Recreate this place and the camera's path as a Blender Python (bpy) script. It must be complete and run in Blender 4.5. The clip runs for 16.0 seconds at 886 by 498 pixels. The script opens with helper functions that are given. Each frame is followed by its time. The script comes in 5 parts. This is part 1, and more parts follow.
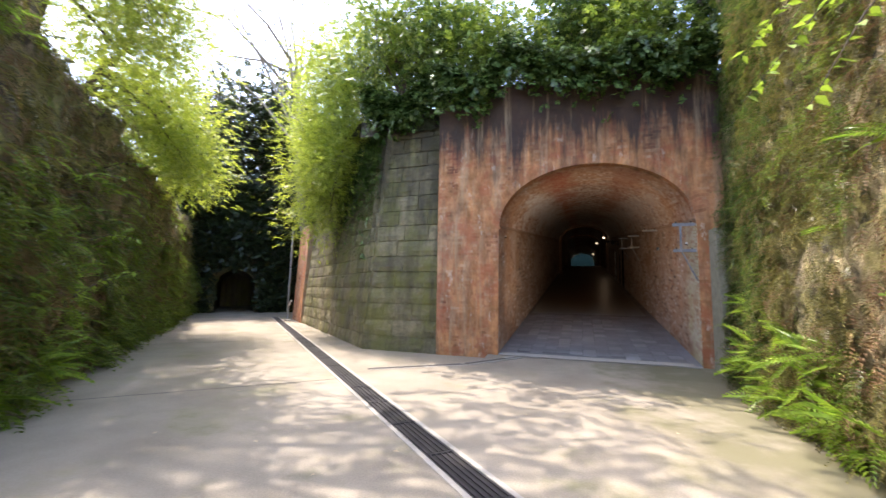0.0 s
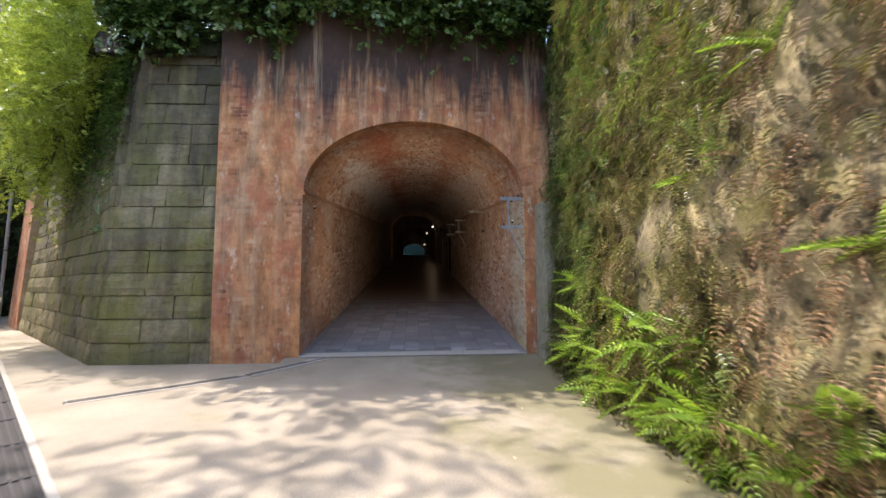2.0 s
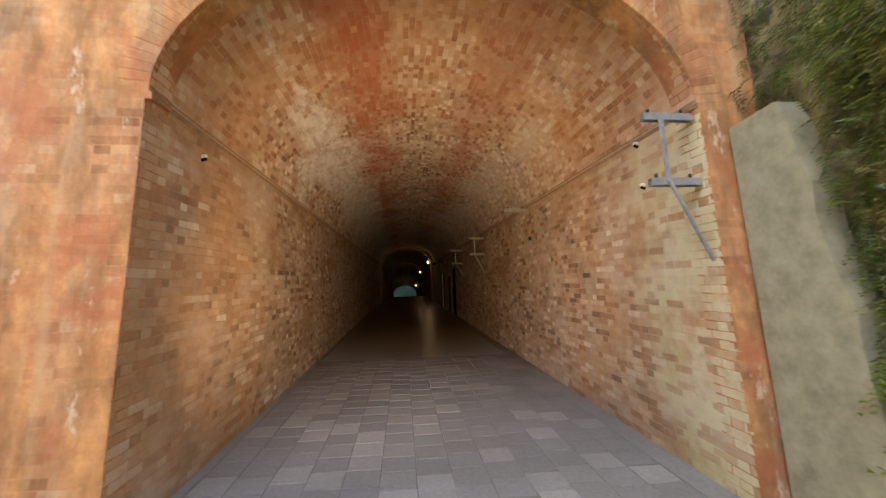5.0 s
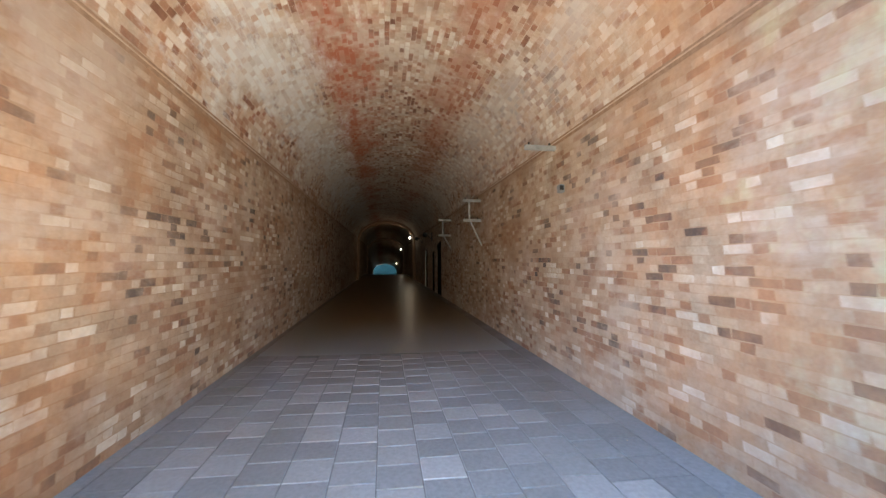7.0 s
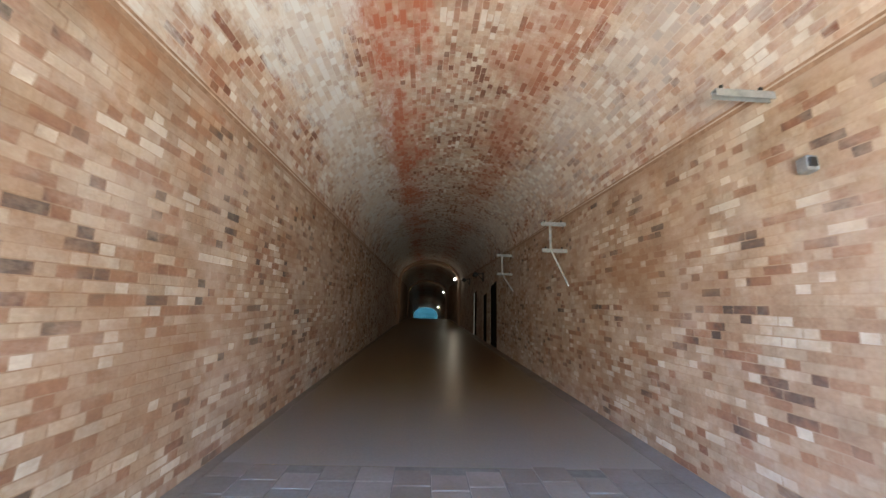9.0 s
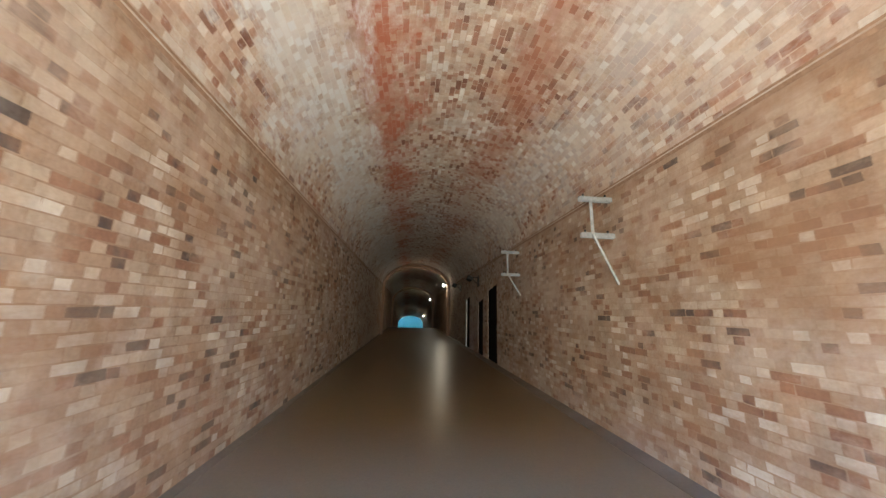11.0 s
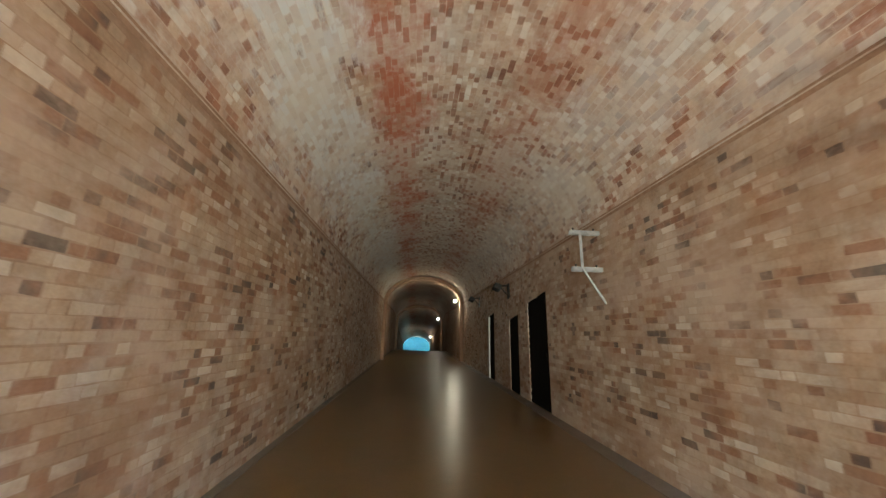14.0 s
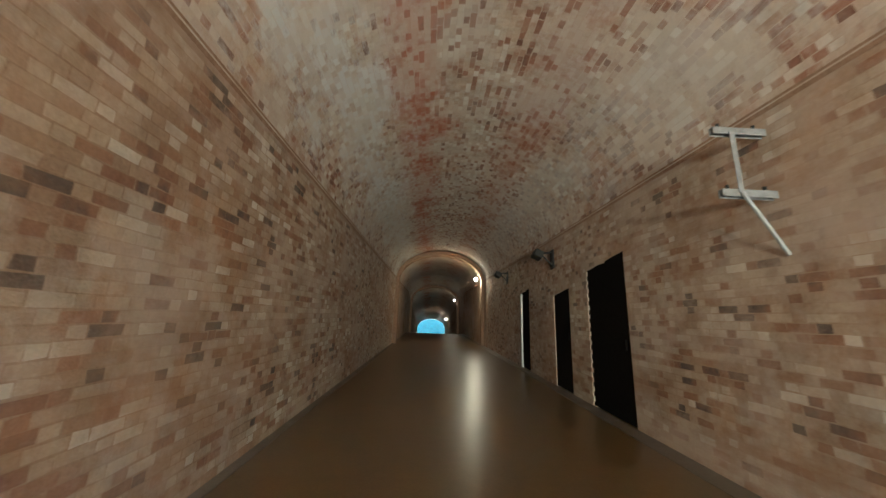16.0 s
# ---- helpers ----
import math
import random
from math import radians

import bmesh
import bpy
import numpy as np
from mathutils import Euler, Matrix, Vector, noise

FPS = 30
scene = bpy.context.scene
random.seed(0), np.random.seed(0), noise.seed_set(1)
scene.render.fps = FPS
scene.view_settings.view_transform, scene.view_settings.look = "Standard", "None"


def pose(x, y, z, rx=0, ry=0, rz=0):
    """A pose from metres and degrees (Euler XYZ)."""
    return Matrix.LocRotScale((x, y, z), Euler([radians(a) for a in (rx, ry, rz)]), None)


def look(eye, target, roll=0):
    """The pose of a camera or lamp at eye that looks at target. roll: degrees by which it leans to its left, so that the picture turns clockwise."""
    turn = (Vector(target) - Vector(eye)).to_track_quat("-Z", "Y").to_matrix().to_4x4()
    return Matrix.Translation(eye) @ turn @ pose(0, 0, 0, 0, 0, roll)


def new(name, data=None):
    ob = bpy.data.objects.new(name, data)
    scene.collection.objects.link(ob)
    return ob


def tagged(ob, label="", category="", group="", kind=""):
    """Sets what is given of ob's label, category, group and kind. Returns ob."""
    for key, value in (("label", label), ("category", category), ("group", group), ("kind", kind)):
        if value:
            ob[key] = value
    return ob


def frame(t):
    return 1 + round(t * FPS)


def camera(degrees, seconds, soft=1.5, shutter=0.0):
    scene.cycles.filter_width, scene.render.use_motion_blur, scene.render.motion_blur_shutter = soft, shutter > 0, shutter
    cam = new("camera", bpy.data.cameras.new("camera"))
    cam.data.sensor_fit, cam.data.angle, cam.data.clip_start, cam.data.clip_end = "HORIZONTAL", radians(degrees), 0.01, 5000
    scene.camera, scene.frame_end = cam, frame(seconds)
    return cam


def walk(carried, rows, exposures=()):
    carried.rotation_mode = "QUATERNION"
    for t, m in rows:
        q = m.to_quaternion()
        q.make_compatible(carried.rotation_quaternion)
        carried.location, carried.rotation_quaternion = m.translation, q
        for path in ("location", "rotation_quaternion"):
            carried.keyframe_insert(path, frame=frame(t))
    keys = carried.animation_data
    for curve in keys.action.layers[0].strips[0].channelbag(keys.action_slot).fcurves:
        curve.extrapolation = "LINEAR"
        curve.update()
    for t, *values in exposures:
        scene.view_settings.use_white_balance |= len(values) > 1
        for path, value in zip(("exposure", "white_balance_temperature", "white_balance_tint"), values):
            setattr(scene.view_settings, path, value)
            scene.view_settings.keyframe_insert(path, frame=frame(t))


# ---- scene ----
cam = camera(94.4, 16.0, soft=1.4, shutter=0.4)
PATH = [
    (0.0, (-0.208, -9.758, 1.584), (-0.846, -7.873, 1.784), 0.90),
    (0.5, (-0.182, -9.554, 1.556), (-0.590, -7.605, 1.736), 0.20),
    (1.0, (-0.115, -9.111, 1.536), (-0.296, -7.125, 1.693), -0.30),
    (1.5, (-0.033, -8.468, 1.456), (-0.002, -6.473, 1.593), -0.70),
    (2.0, (-0.026, -7.716, 1.439), (0.116, -5.728, 1.600), -0.30),
    (2.5, (-0.160, -6.895, 1.436), (-0.070, -4.909, 1.657), -0.70),
    (3.0, (-0.276, -6.069, 1.459), (-0.167, -4.085, 1.686), -1.30),
    (5.5, (-0.299, -2.165, 1.412), (-0.099, -0.213, 1.797), -1.8),
    (6.0, (-0.248, -1.578, 1.398), (-0.056, 0.390, 1.701), -1.51),
    (6.5, (-0.191, -0.948, 1.460), (0.007, 1.021, 1.746), -0.93),
    (7.0, (-0.173, -0.349, 1.506), (0.111, 1.612, 1.779), -0.60),
    (7.5, (-0.128, 0.296, 1.564), (0.110, 2.253, 1.902), -0.46),
    (8.0, (-0.155, 0.933, 1.624), (0.103, 2.887, 1.967), -0.73),
    (8.5, (-0.183, 1.575, 1.697), (0.028, 3.517, 2.128), -0.58),
    (9.0, (-0.316, 2.223, 1.774), (-0.235, 4.163, 2.255), 1.64),
    (11.5, (-0.409, 4.855, 2.007), (-0.189, 6.763, 2.564), 1.37),
    (12.0, (-0.376, 5.507, 2.084), (-0.057, 7.352, 2.787), 0.19),
    (12.5, (-0.381, 6.159, 2.172), (-0.094, 8.004, 2.888), -0.80),
    (13.0, (-0.405, 6.808, 2.254), (-0.158, 8.678, 2.921), 0.85),
    (13.5, (-0.409, 7.469, 2.324), (-0.291, 9.367, 2.942), -0.10),
    (14.0, (-0.432, 8.115, 2.385), (-0.310, 10.014, 3.001), 1.39),
    (14.5, (-0.396, 8.735, 2.457), (-0.351, 10.648, 3.037), 0.35),
    (15.0, (-0.445, 9.355, 2.517), (-0.374, 11.273, 3.080), 2.96),
    (15.5, (-0.447, 9.968, 2.542), (-0.370, 11.889, 3.093), 1.34),
    (16.0, (-0.509, 10.575, 2.579), (-0.451, 12.500, 3.115), 1.91),
]
EXPOSURES = [
    (0.0, 2.8, 6650, 19), (1.2, 2.7, 6650, 19), (2.0, 2.7, 6650, 19), (3.2, 3.0, 6500, 20), (4.4, 3.4, 8000, 18), (5.5, 3.95, 9800, 16), (6.0, 4.15, 7600, 14), (6.6, 4.5, 6000, 7),
    (7.5, 4.95, 5500, 4), (9.0, 5.5, 5200, 2), (11.5, 6.4, 5200, 0), (13.0, 6.75, 5250, -2), (16.0, 7.3, 5100, -5),
]
walk(cam, [(t, look(eye, target, roll)) for t, eye, target, roll in PATH], EXPOSURES)

# ---------------------------------------------------------------- light
SUN_DIR = Vector((-0.44, 0.19, 0.87)).normalized()
world = bpy.data.worlds.new("world")
scene.world = world
world.use_nodes = True
wn = world.node_tree.nodes
sky = wn.new("ShaderNodeTexSky")
sky.sky_type = "NISHITA"
sky.sun_disc = False
sky.dust_density = 1.6
sky.sun_elevation = math.asin(SUN_DIR.z)
sky.sun_rotation = math.atan2(SUN_DIR.x, SUN_DIR.y)
wn["Background"].inputs["Strength"].default_value = 0.15
world.node_tree.links.new(sky.outputs[0], wn["Background"].inputs["Color"])
sun_data = bpy.data.lights.new("sun", "SUN")
sun_data.energy = 1.35
sun_data.angle = radians(0.55)
sun_data.color = (1.0, 0.95, 0.86)
sun = new("sun", sun_data)
sun.matrix_world = look(SUN_DIR * 60, (0, 0, 0))

# daylight that enters by the mouth: low and warm off the sunlit road, high and cool from the sky
for name, eye, target, wide, tall, watts, tone, spread in (("road_daylight", (-0.4, 0.05, 0.78), (0.0, 7.0, 4.9), 2.2, 1.0, 5.2, (1.0, 0.8, 0.56), 105),
                                                   ("sky_daylight", (0.0, 0.07, 2.7), (0.0, 4.0, 1.9), 3.2, 2.6, 0.6, (0.78, 0.89, 1.0), 170)):
    mouth = bpy.data.lights.new(name, "AREA")
    mouth.shape, mouth.size, mouth.size_y, mouth.energy, mouth.color = "RECTANGLE", wide, tall, watts, tone
    mouth.spread = radians(spread)
    new(name, mouth).matrix_world = look(eye, target)

# ---------------------------------------------------------------- plan
W = 2.1                      # half width of the tunnel
SPRING = 3.03                # springing above the floor
RISE = 1.4                  # rise of the vault
GRADE = math.tan(radians(6.3))
CREST = 41.5
BRICK_END = 29.5             # laid bricks and pavers are modelled up to here
EXIT = 75.0
TOP = 6.7                    # top of the portal wall
BRICK_L, BRICK_S, BRICK_H, JOINT = 0.221, 0.107, 0.064, 0.006


def zf(y):
    """Height of the tunnel floor."""
    return max(0.0, min(y, CREST) + 1.0) * GRADE


def zfa(y):
    return np.maximum(0.0, np.minimum(y, CREST) + 1.0) * GRADE


# ---------------------------------------------------------------- node helpers
def material(name):
    m = bpy.data.materials.new(name)
    m.use_nodes = True
    nt = m.node_tree
    return m, nt, nt.nodes["Principled BSDF"]


def node(nt, kind, **values):
    n = nt.nodes.new(kind)
    for key, value in values.items():
        if isinstance(value, (int, float, tuple)) and key in n.inputs:
            n.inputs[key].default_value = value
    return n


def coords(nt, stretch=(1, 1, 1)):
    g = nt.nodes.new("ShaderNodeNewGeometry")
    mp = nt.nodes.new("ShaderNodeMapping")
    mp.inputs["Scale"].default_value = stretch
    nt.links.new(g.outputs["Position"], mp.inputs["Vector"])
    return mp.outputs[0]


def noise_of(nt, scale, detail=4.0, rough=0.55, stretch=(1, 1, 1)):
    n = node(nt, "ShaderNodeTexNoise", Scale=scale, Detail=detail, Roughness=rough)
    nt.links.new(coords(nt, stretch), n.inputs["Vector"])
    return n.outputs["Fac"]


def ramp(nt, value, *stops):
    r = nt.nodes.new("ShaderNodeValToRGB")
    e = r.color_ramp.elements
    while len(e) < len(stops):
        e.new(0.5)
    for k, (pos, col) in zip(e, stops):
        k.position = pos
        k.color = (*col, 1) if not isinstance(col, (int, float)) else (col, col, col, 1)
    nt.links.new(value, r.inputs[0])
    return r.outputs[0]


def mix(nt, fac, a, b, kind="MIX"):
    n = nt.nodes.new("ShaderNodeMix")
    n.data_type = "RGBA"
    n.blend_type = kind
    for sock, v in ((n.inputs[0], fac), (n.inputs[6], a), (n.inputs[7], b)):
        if hasattr(v, "is_linked"):
            nt.links.new(v, sock)
        elif isinstance(v, (int, float)):
            sock.default_value = v
        else:
            sock.default_value = (*v, 1)
    return n.outputs[2]


def math_node(nt, op, a, b):
    n = nt.nodes.new("ShaderNodeMath")
    n.operation = op
    for sock, v in zip(n.inputs, (a, b)):
        if hasattr(v, "is_linked"):
            nt.links.new(v, sock)
        else:
            sock.default_value = v
    return n.outputs[0]


def bump(nt, bsdf, height, strength=0.4, distance=0.01):
    b = node(nt, "ShaderNodeBump", Strength=strength, Distance=distance)
    nt.links.new(height, b.inputs["Height"])
    nt.links.new(b.outputs[0], bsdf.inputs["Normal"])


def piece_random(nt, single):
    if single:
        return nt.nodes.new("ShaderNodeObjectInfo").outputs["Random"]
    return nt.nodes.new("ShaderNodeNewGeometry").outputs["Random Per Island"]


def warmer(tones, g, b):
    return tuple((p, (c[0], c[1] * g, c[2] * b)) for p, c in tones)


def brick_material(name, single, tones, bloom=0.5, red=0.0, rough=0.85, salt_from=0.5, stains=False, joints=False):
    """Old lime-washed brick. tones: ramp from dark fired bricks to pale ones; bloom: white salt patches; red: bare red patches."""
    m, nt, b = material(name)
    clumps = math_node(nt, "MULTIPLY", math_node(nt, "SUBTRACT", noise_of(nt, 1.4, 4, 0.6), 0.5), 0.75)
    col = ramp(nt, math_node(nt, "ADD", piece_random(nt, single), clumps), *tones)
    grain = noise_of(nt, 38, 5, 0.65)
    col = mix(nt, 0.4, col, ramp(nt, grain, (0.3, 0.25), (0.7, 0.8)), "SOFT_LIGHT")
    wash = ramp(nt, noise_of(nt, 0.8, 6, 0.62), (0.45, 0.0), (0.62, 1.0))
    col = mix(nt, math_node(nt, "MULTIPLY", wash, 0.3), col, (0.5, 0.34, 0.24) if red else (0.42, 0.29, 0.2))
    worn = ramp(nt, noise_of(nt, 2.3, 7, 0.7), (0.38, 0.62), (0.56, 1.0))
    col = mix(nt, 0.6, col, worn, "MULTIPLY")
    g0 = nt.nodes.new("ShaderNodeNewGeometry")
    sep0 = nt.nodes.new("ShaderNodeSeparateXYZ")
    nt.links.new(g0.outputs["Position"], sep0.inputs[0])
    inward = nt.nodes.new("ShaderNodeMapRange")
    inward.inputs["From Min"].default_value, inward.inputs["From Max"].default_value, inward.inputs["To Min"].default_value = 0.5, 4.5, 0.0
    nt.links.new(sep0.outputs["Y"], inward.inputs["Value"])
    # orange tint at the mouth paints in warm light bounced off the road
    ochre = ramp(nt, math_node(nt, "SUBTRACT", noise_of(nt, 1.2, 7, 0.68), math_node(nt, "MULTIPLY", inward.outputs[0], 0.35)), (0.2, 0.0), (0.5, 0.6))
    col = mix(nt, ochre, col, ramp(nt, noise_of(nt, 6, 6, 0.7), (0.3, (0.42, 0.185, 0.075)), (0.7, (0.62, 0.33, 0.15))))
    hold = math_node(nt, "MULTIPLY", math_node(nt, "SUBTRACT", inward.outputs[0], 1.0), 0.2)
    if red:
        # bare red stretches run along the haunches, salt along the west springing
        g = nt.nodes.new("ShaderNodeNewGeometry")
        sep = nt.nodes.new("ShaderNodeSeparateXYZ")
        nt.links.new(g.outputs["Position"], sep.inputs[0])
        broken = noise_of(nt, 1.6, 7, 0.75, (1.4, 0.5, 1.4))
        for centre, reach, tone, amount in ((-0.8, 0.55, (0.4, 0.13, 0.065), red), (0.95, 0.5, (0.36, 0.14, 0.075), red * 0.7), (-1.55, 0.6, (0.7, 0.7, 0.68), 0.9), (1.7, 0.5, (0.64, 0.62, 0.58), 0.55)):
            off = math_node(nt, "ABSOLUTE", math_node(nt, "SUBTRACT", sep.outputs["X"], centre), 0)
            near = math_node(nt, "SUBTRACT", 1.0, math_node(nt, "DIVIDE", off, reach))
            reach_in = broken if tone[1] < 0.3 else math_node(nt, "ADD", broken, hold)
            spots = ramp(nt, math_node(nt, "ADD", math_node(nt, "MULTIPLY", near, 0.22), reach_in), (0.52, 0.0), (0.66, 1.0))
            pick = 0.7 if joints else ramp(nt, piece_random(nt, single), (0.2, 1.0), (0.4, 0.25), (0.55, 0.95), (0.7, 0.4), (0.85, 1.0))
            col = mix(nt, math_node(nt, "MULTIPLY", math_node(nt, "MULTIPLY", spots, amount), pick), col, tone)
    if bloom:
        g2 = nt.nodes.new("ShaderNodeNewGeometry")
        sep2 = nt.nodes.new("ShaderNodeSeparateXYZ")
        nt.links.new(g2.outputs["Position"], sep2.inputs[0])
        # salt thickens inwards, partly real deposit, partly colour to brighten the dim vault
        deep = nt.nodes.new("ShaderNodeMapRange")
        deep.inputs["From Min"].default_value, deep.inputs["From Max"].default_value, deep.inputs["To Max"].default_value = 9.0, 19.0, 0.1
        nt.links.new(sep2.outputs["Y"], deep.inputs["Value"])
        salt = ramp(nt, math_node(nt, "ADD", math_node(nt, "ADD", noise_of(nt, 0.9, 9, 0.74), hold), deep.outputs[0]), (salt_from, 0.0), (salt_from + 0.1, 1.0))
        spare = 0.8 if joints else ramp(nt, piece_random(nt, single), (0.15, 0.3), (0.3, 1.0), (0.6, 0.7), (0.75, 1.0))
        col = mix(nt, math_node(nt, "MULTIPLY", math_node(nt, "MULTIPLY", salt, bloom), spare), col, (0.66, 0.6, 0.52))
    if stains:
        # lime film, brown seep marks, and green algae on the east wall near the mouth
        g3 = nt.nodes.new("ShaderNodeNewGeometry")
        sep3 = nt.nodes.new("ShaderNodeSeparateXYZ")
        nt.links.new(g3.outputs["Position"], sep3.inputs[0])
        lime = ramp(nt, noise_of(nt, 1.1, 8, 0.7, (1, 0.6, 1.2)), (0.5, 0.0), (0.64, 0.65))
        col = mix(nt, lime, col, (0.52, 0.41, 0.325))
        seep = ramp(nt, noise_of(nt, 0.75, 8, 0.7, (1, 0.5, 1.6)), (0.5, 0.0), (0.66, 0.7))
        col = mix(nt, seep, col, (0.3, 0.17, 0.09))
        near = nt.nodes.new("ShaderNodeMapRange")
        near.inputs["From Min"].default_value, near.inputs["From Max"].default_value, near.inputs["To Min"].default_value, near.inputs["To Max"].default_value = 0.2, 4.2, 0.26, -0.25
        nt.links.new(sep3.outputs["Y"], near.inputs["Value"])
        side = nt.nodes.new("ShaderNodeMapRange")
        side.inputs["From Min"].default_value, side.inputs["From Max"].default_value, side.inputs["To Min"].default_value, side.inputs["To Max"].default_value = -1.0, 1.0, -0.3, 0.0
        nt.links.new(sep3.outputs["X"], side.inputs["Value"])
        green = ramp(nt, math_node(nt, "ADD", math_node(nt, "ADD", noise_of(nt, 1.3, 8, 0.7), near.outputs[0]), side.outputs[0]), (0.56, 0.0), (0.76, 0.8))
        algae = ramp(nt, noise_of(nt, 2.1, 6, 0.65), (0.35, (0.5, 0.47, 0.24)), (0.6, (0.6, 0.55, 0.38)), (0.7, (0.36, 0.37, 0.17)))
        keep = 0.9 if joints else ramp(nt, piece_random(nt, single), (0.0, 0.15), (0.14, 0.3), (0.3, 1.0))
        col = mix(nt, math_node(nt, "MULTIPLY", green, keep), col, algae)
    nt.links.new(col, b.inputs["Base Color"])
    b.inputs["Roughness"].default_value = rough
    bump(nt, b, noise_of(nt, 70, 4), 0.5, 0.006)
    return m


BRICK_TONES = ((0.0, (0.1, 0.075, 0.062)), (0.04, (0.15, 0.095, 0.072)), (0.08, (0.25, 0.125, 0.075)), (0.18, (0.32, 0.17, 0.1)), (0.3, (0.37, 0.245, 0.16)), (0.5, (0.42, 0.305, 0.21)),
               (0.75, (0.46, 0.35, 0.25)), (0.88, (0.52, 0.41, 0.305)), (0.95, (0.6, 0.52, 0.43)), (1.0, (0.68, 0.62, 0.54)))
VAULT_TONES = ((0.0, (0.2, 0.095, 0.06)), (0.14, (0.34, 0.16, 0.1)), (0.28, (0.42, 0.25, 0.165)), (0.42, (0.54, 0.41, 0.3)), (0.6, (0.6, 0.48, 0.37)), (0.72, (0.45, 0.29, 0.2)), (0.85, (0.64, 0.54, 0.44)), (1.0, (0.76, 0.71, 0.64)))
FACE_TONES = ((0.0, (0.15, 0.06, 0.04)), (0.12, (0.27, 0.1, 0.055)), (0.5, (0.5, 0.22, 0.105)), (0.8, (0.56, 0.29, 0.15)), (1.0, (0.6, 0.42, 0.28)))
BRICK_TONES = warmer(BRICK_TONES, 1.0, 0.98)
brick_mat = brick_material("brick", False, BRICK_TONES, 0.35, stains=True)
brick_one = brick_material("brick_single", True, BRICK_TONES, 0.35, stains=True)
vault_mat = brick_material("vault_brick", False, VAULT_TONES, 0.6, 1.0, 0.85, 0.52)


def plain_material(name, col, rough=0.6, metal=0.0, vary=0.3, scale=20):
    m, nt, b = material(name)
    c = mix(nt, vary, col, ramp(nt, noise_of(nt, scale, 6, 0.7), (0.3, 0.2), (0.7, 0.85)), "SOFT_LIGHT")
    nt.links.new(c, b.inputs["Base Color"])
    b.inputs["Roughness"].default_value = rough
    b.inputs["Metallic"].default_value = metal
    bump(nt, b, noise_of(nt, scale * 3, 4), 0.25, 0.004)
    return m


iron = plain_material("grate_iron", (0.05, 0.048, 0.05), 0.55, 0.6)
galvanised = plain_material("galvanised_steel", (0.27, 0.27, 0.265), 0.55, 0.35, 0.7, 9)


MORTAR_TONES = ((0.0, (0.34, 0.23, 0.15)), (0.5, (0.39, 0.275, 0.185)), (1.0, (0.44, 0.32, 0.22)))
VAULT_MORTAR_TONES = ((0.0, (0.44, 0.31, 0.22)), (0.5, (0.52, 0.39, 0.29)), (1.0, (0.58, 0.46, 0.36)))
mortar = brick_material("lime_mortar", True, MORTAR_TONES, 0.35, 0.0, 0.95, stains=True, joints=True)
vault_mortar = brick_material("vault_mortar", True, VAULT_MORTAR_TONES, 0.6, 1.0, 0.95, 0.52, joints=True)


def portal_material(name, single):
    """Brick face with orange render remains, dark growth from the top and pale runs."""
    m, nt, b = material(name)
    col = ramp(nt, piece_random(nt, single), *FACE_TONES)
    wash = ramp(nt, noise_of(nt, 0.9, 7, 0.6, (1.5, 1, 0.7)), (0.34, 0.0), (0.54, 1.0))
    col = mix(nt, math_node(nt, "MULTIPLY", wash, 0.82), col, ramp(nt, noise_of(nt, 5, 6, 0.7), (0.3, (0.52, 0.2, 0.07)), (0.7, (0.72, 0.36, 0.14))))
    runs = ramp(nt, noise_of(nt, 1.25, 6, 0.65, (2.0, 1, 0.2)), (0.51, 0.0), (0.62, 1.0))
    col = mix(nt, math_node(nt, "MULTIPLY", runs, 0.55), col, (0.58, 0.4, 0.24))
    grime = ramp(nt, noise_of(nt, 2.6, 8, 0.7, (1.3, 1, 0.6)), (0.4, 0.35), (0.6, 1.0))
    col = mix(nt, 0.7, col, grime, "MULTIPLY")
    bare = ramp(nt, noise_of(nt, 1.5, 8, 0.72), (0.5, 0.0), (0.6, 1.0))
    col = mix(nt, math_node(nt, "MULTIPLY", bare, 0.65), col, (0.42, 0.125, 0.055))
    chalk = ramp(nt, noise_of(nt, 3.1, 7, 0.72, (1.2, 1, 0.6)), (0.6, 0.0), (0.66, 0.6))
    col = mix(nt, chalk, col, (0.68, 0.55, 0.42))
    g = nt.nodes.new("ShaderNodeNewGeometry")
    sep = nt.nodes.new("ShaderNodeSeparateXYZ")
    nt.links.new(g.outputs["Position"], sep.inputs[0])
    up = nt.nodes.new("ShaderNodeMapRange")
    up.inputs["From Min"].default_value, up.inputs["From Max"].default_value = 3.7, 5.9
    nt.links.new(sep.outputs["Z"], up.inputs["Value"])
    grow = math_node(nt, "ADD", up.outputs[0], math_node(nt, "MULTIPLY", noise_of(nt, 1.5, 8, 0.72, (2.2, 1, 0.22)), 2.1))
    dark = ramp(nt, math_node(nt, "MULTIPLY", grow, 0.5), (0.66, 0.0), (0.94, 1.0))
    col = mix(nt, math_node(nt, "MULTIPLY", dark, 0.93), col, (0.028, 0.022, 0.02))
    drips = ramp(nt, noise_of(nt, 1.7, 6, 0.68, (1.7, 1, 0.12)), (0.56, 0.0), (0.66, 1.0))
    col = mix(nt, math_node(nt, "MULTIPLY", drips, 0.5), col, (0.45, 0.33, 0.2))
    nt.links.new(col, b.inputs["Base Color"])
    b.inputs["Roughness"].default_value = 0.9
    bump(nt, b, noise_of(nt, 45, 5), 0.6, 0.008)
    return m


portal_mat = portal_material("portal_brick", False)
portal_one = portal_material("portal_brick_single", True)


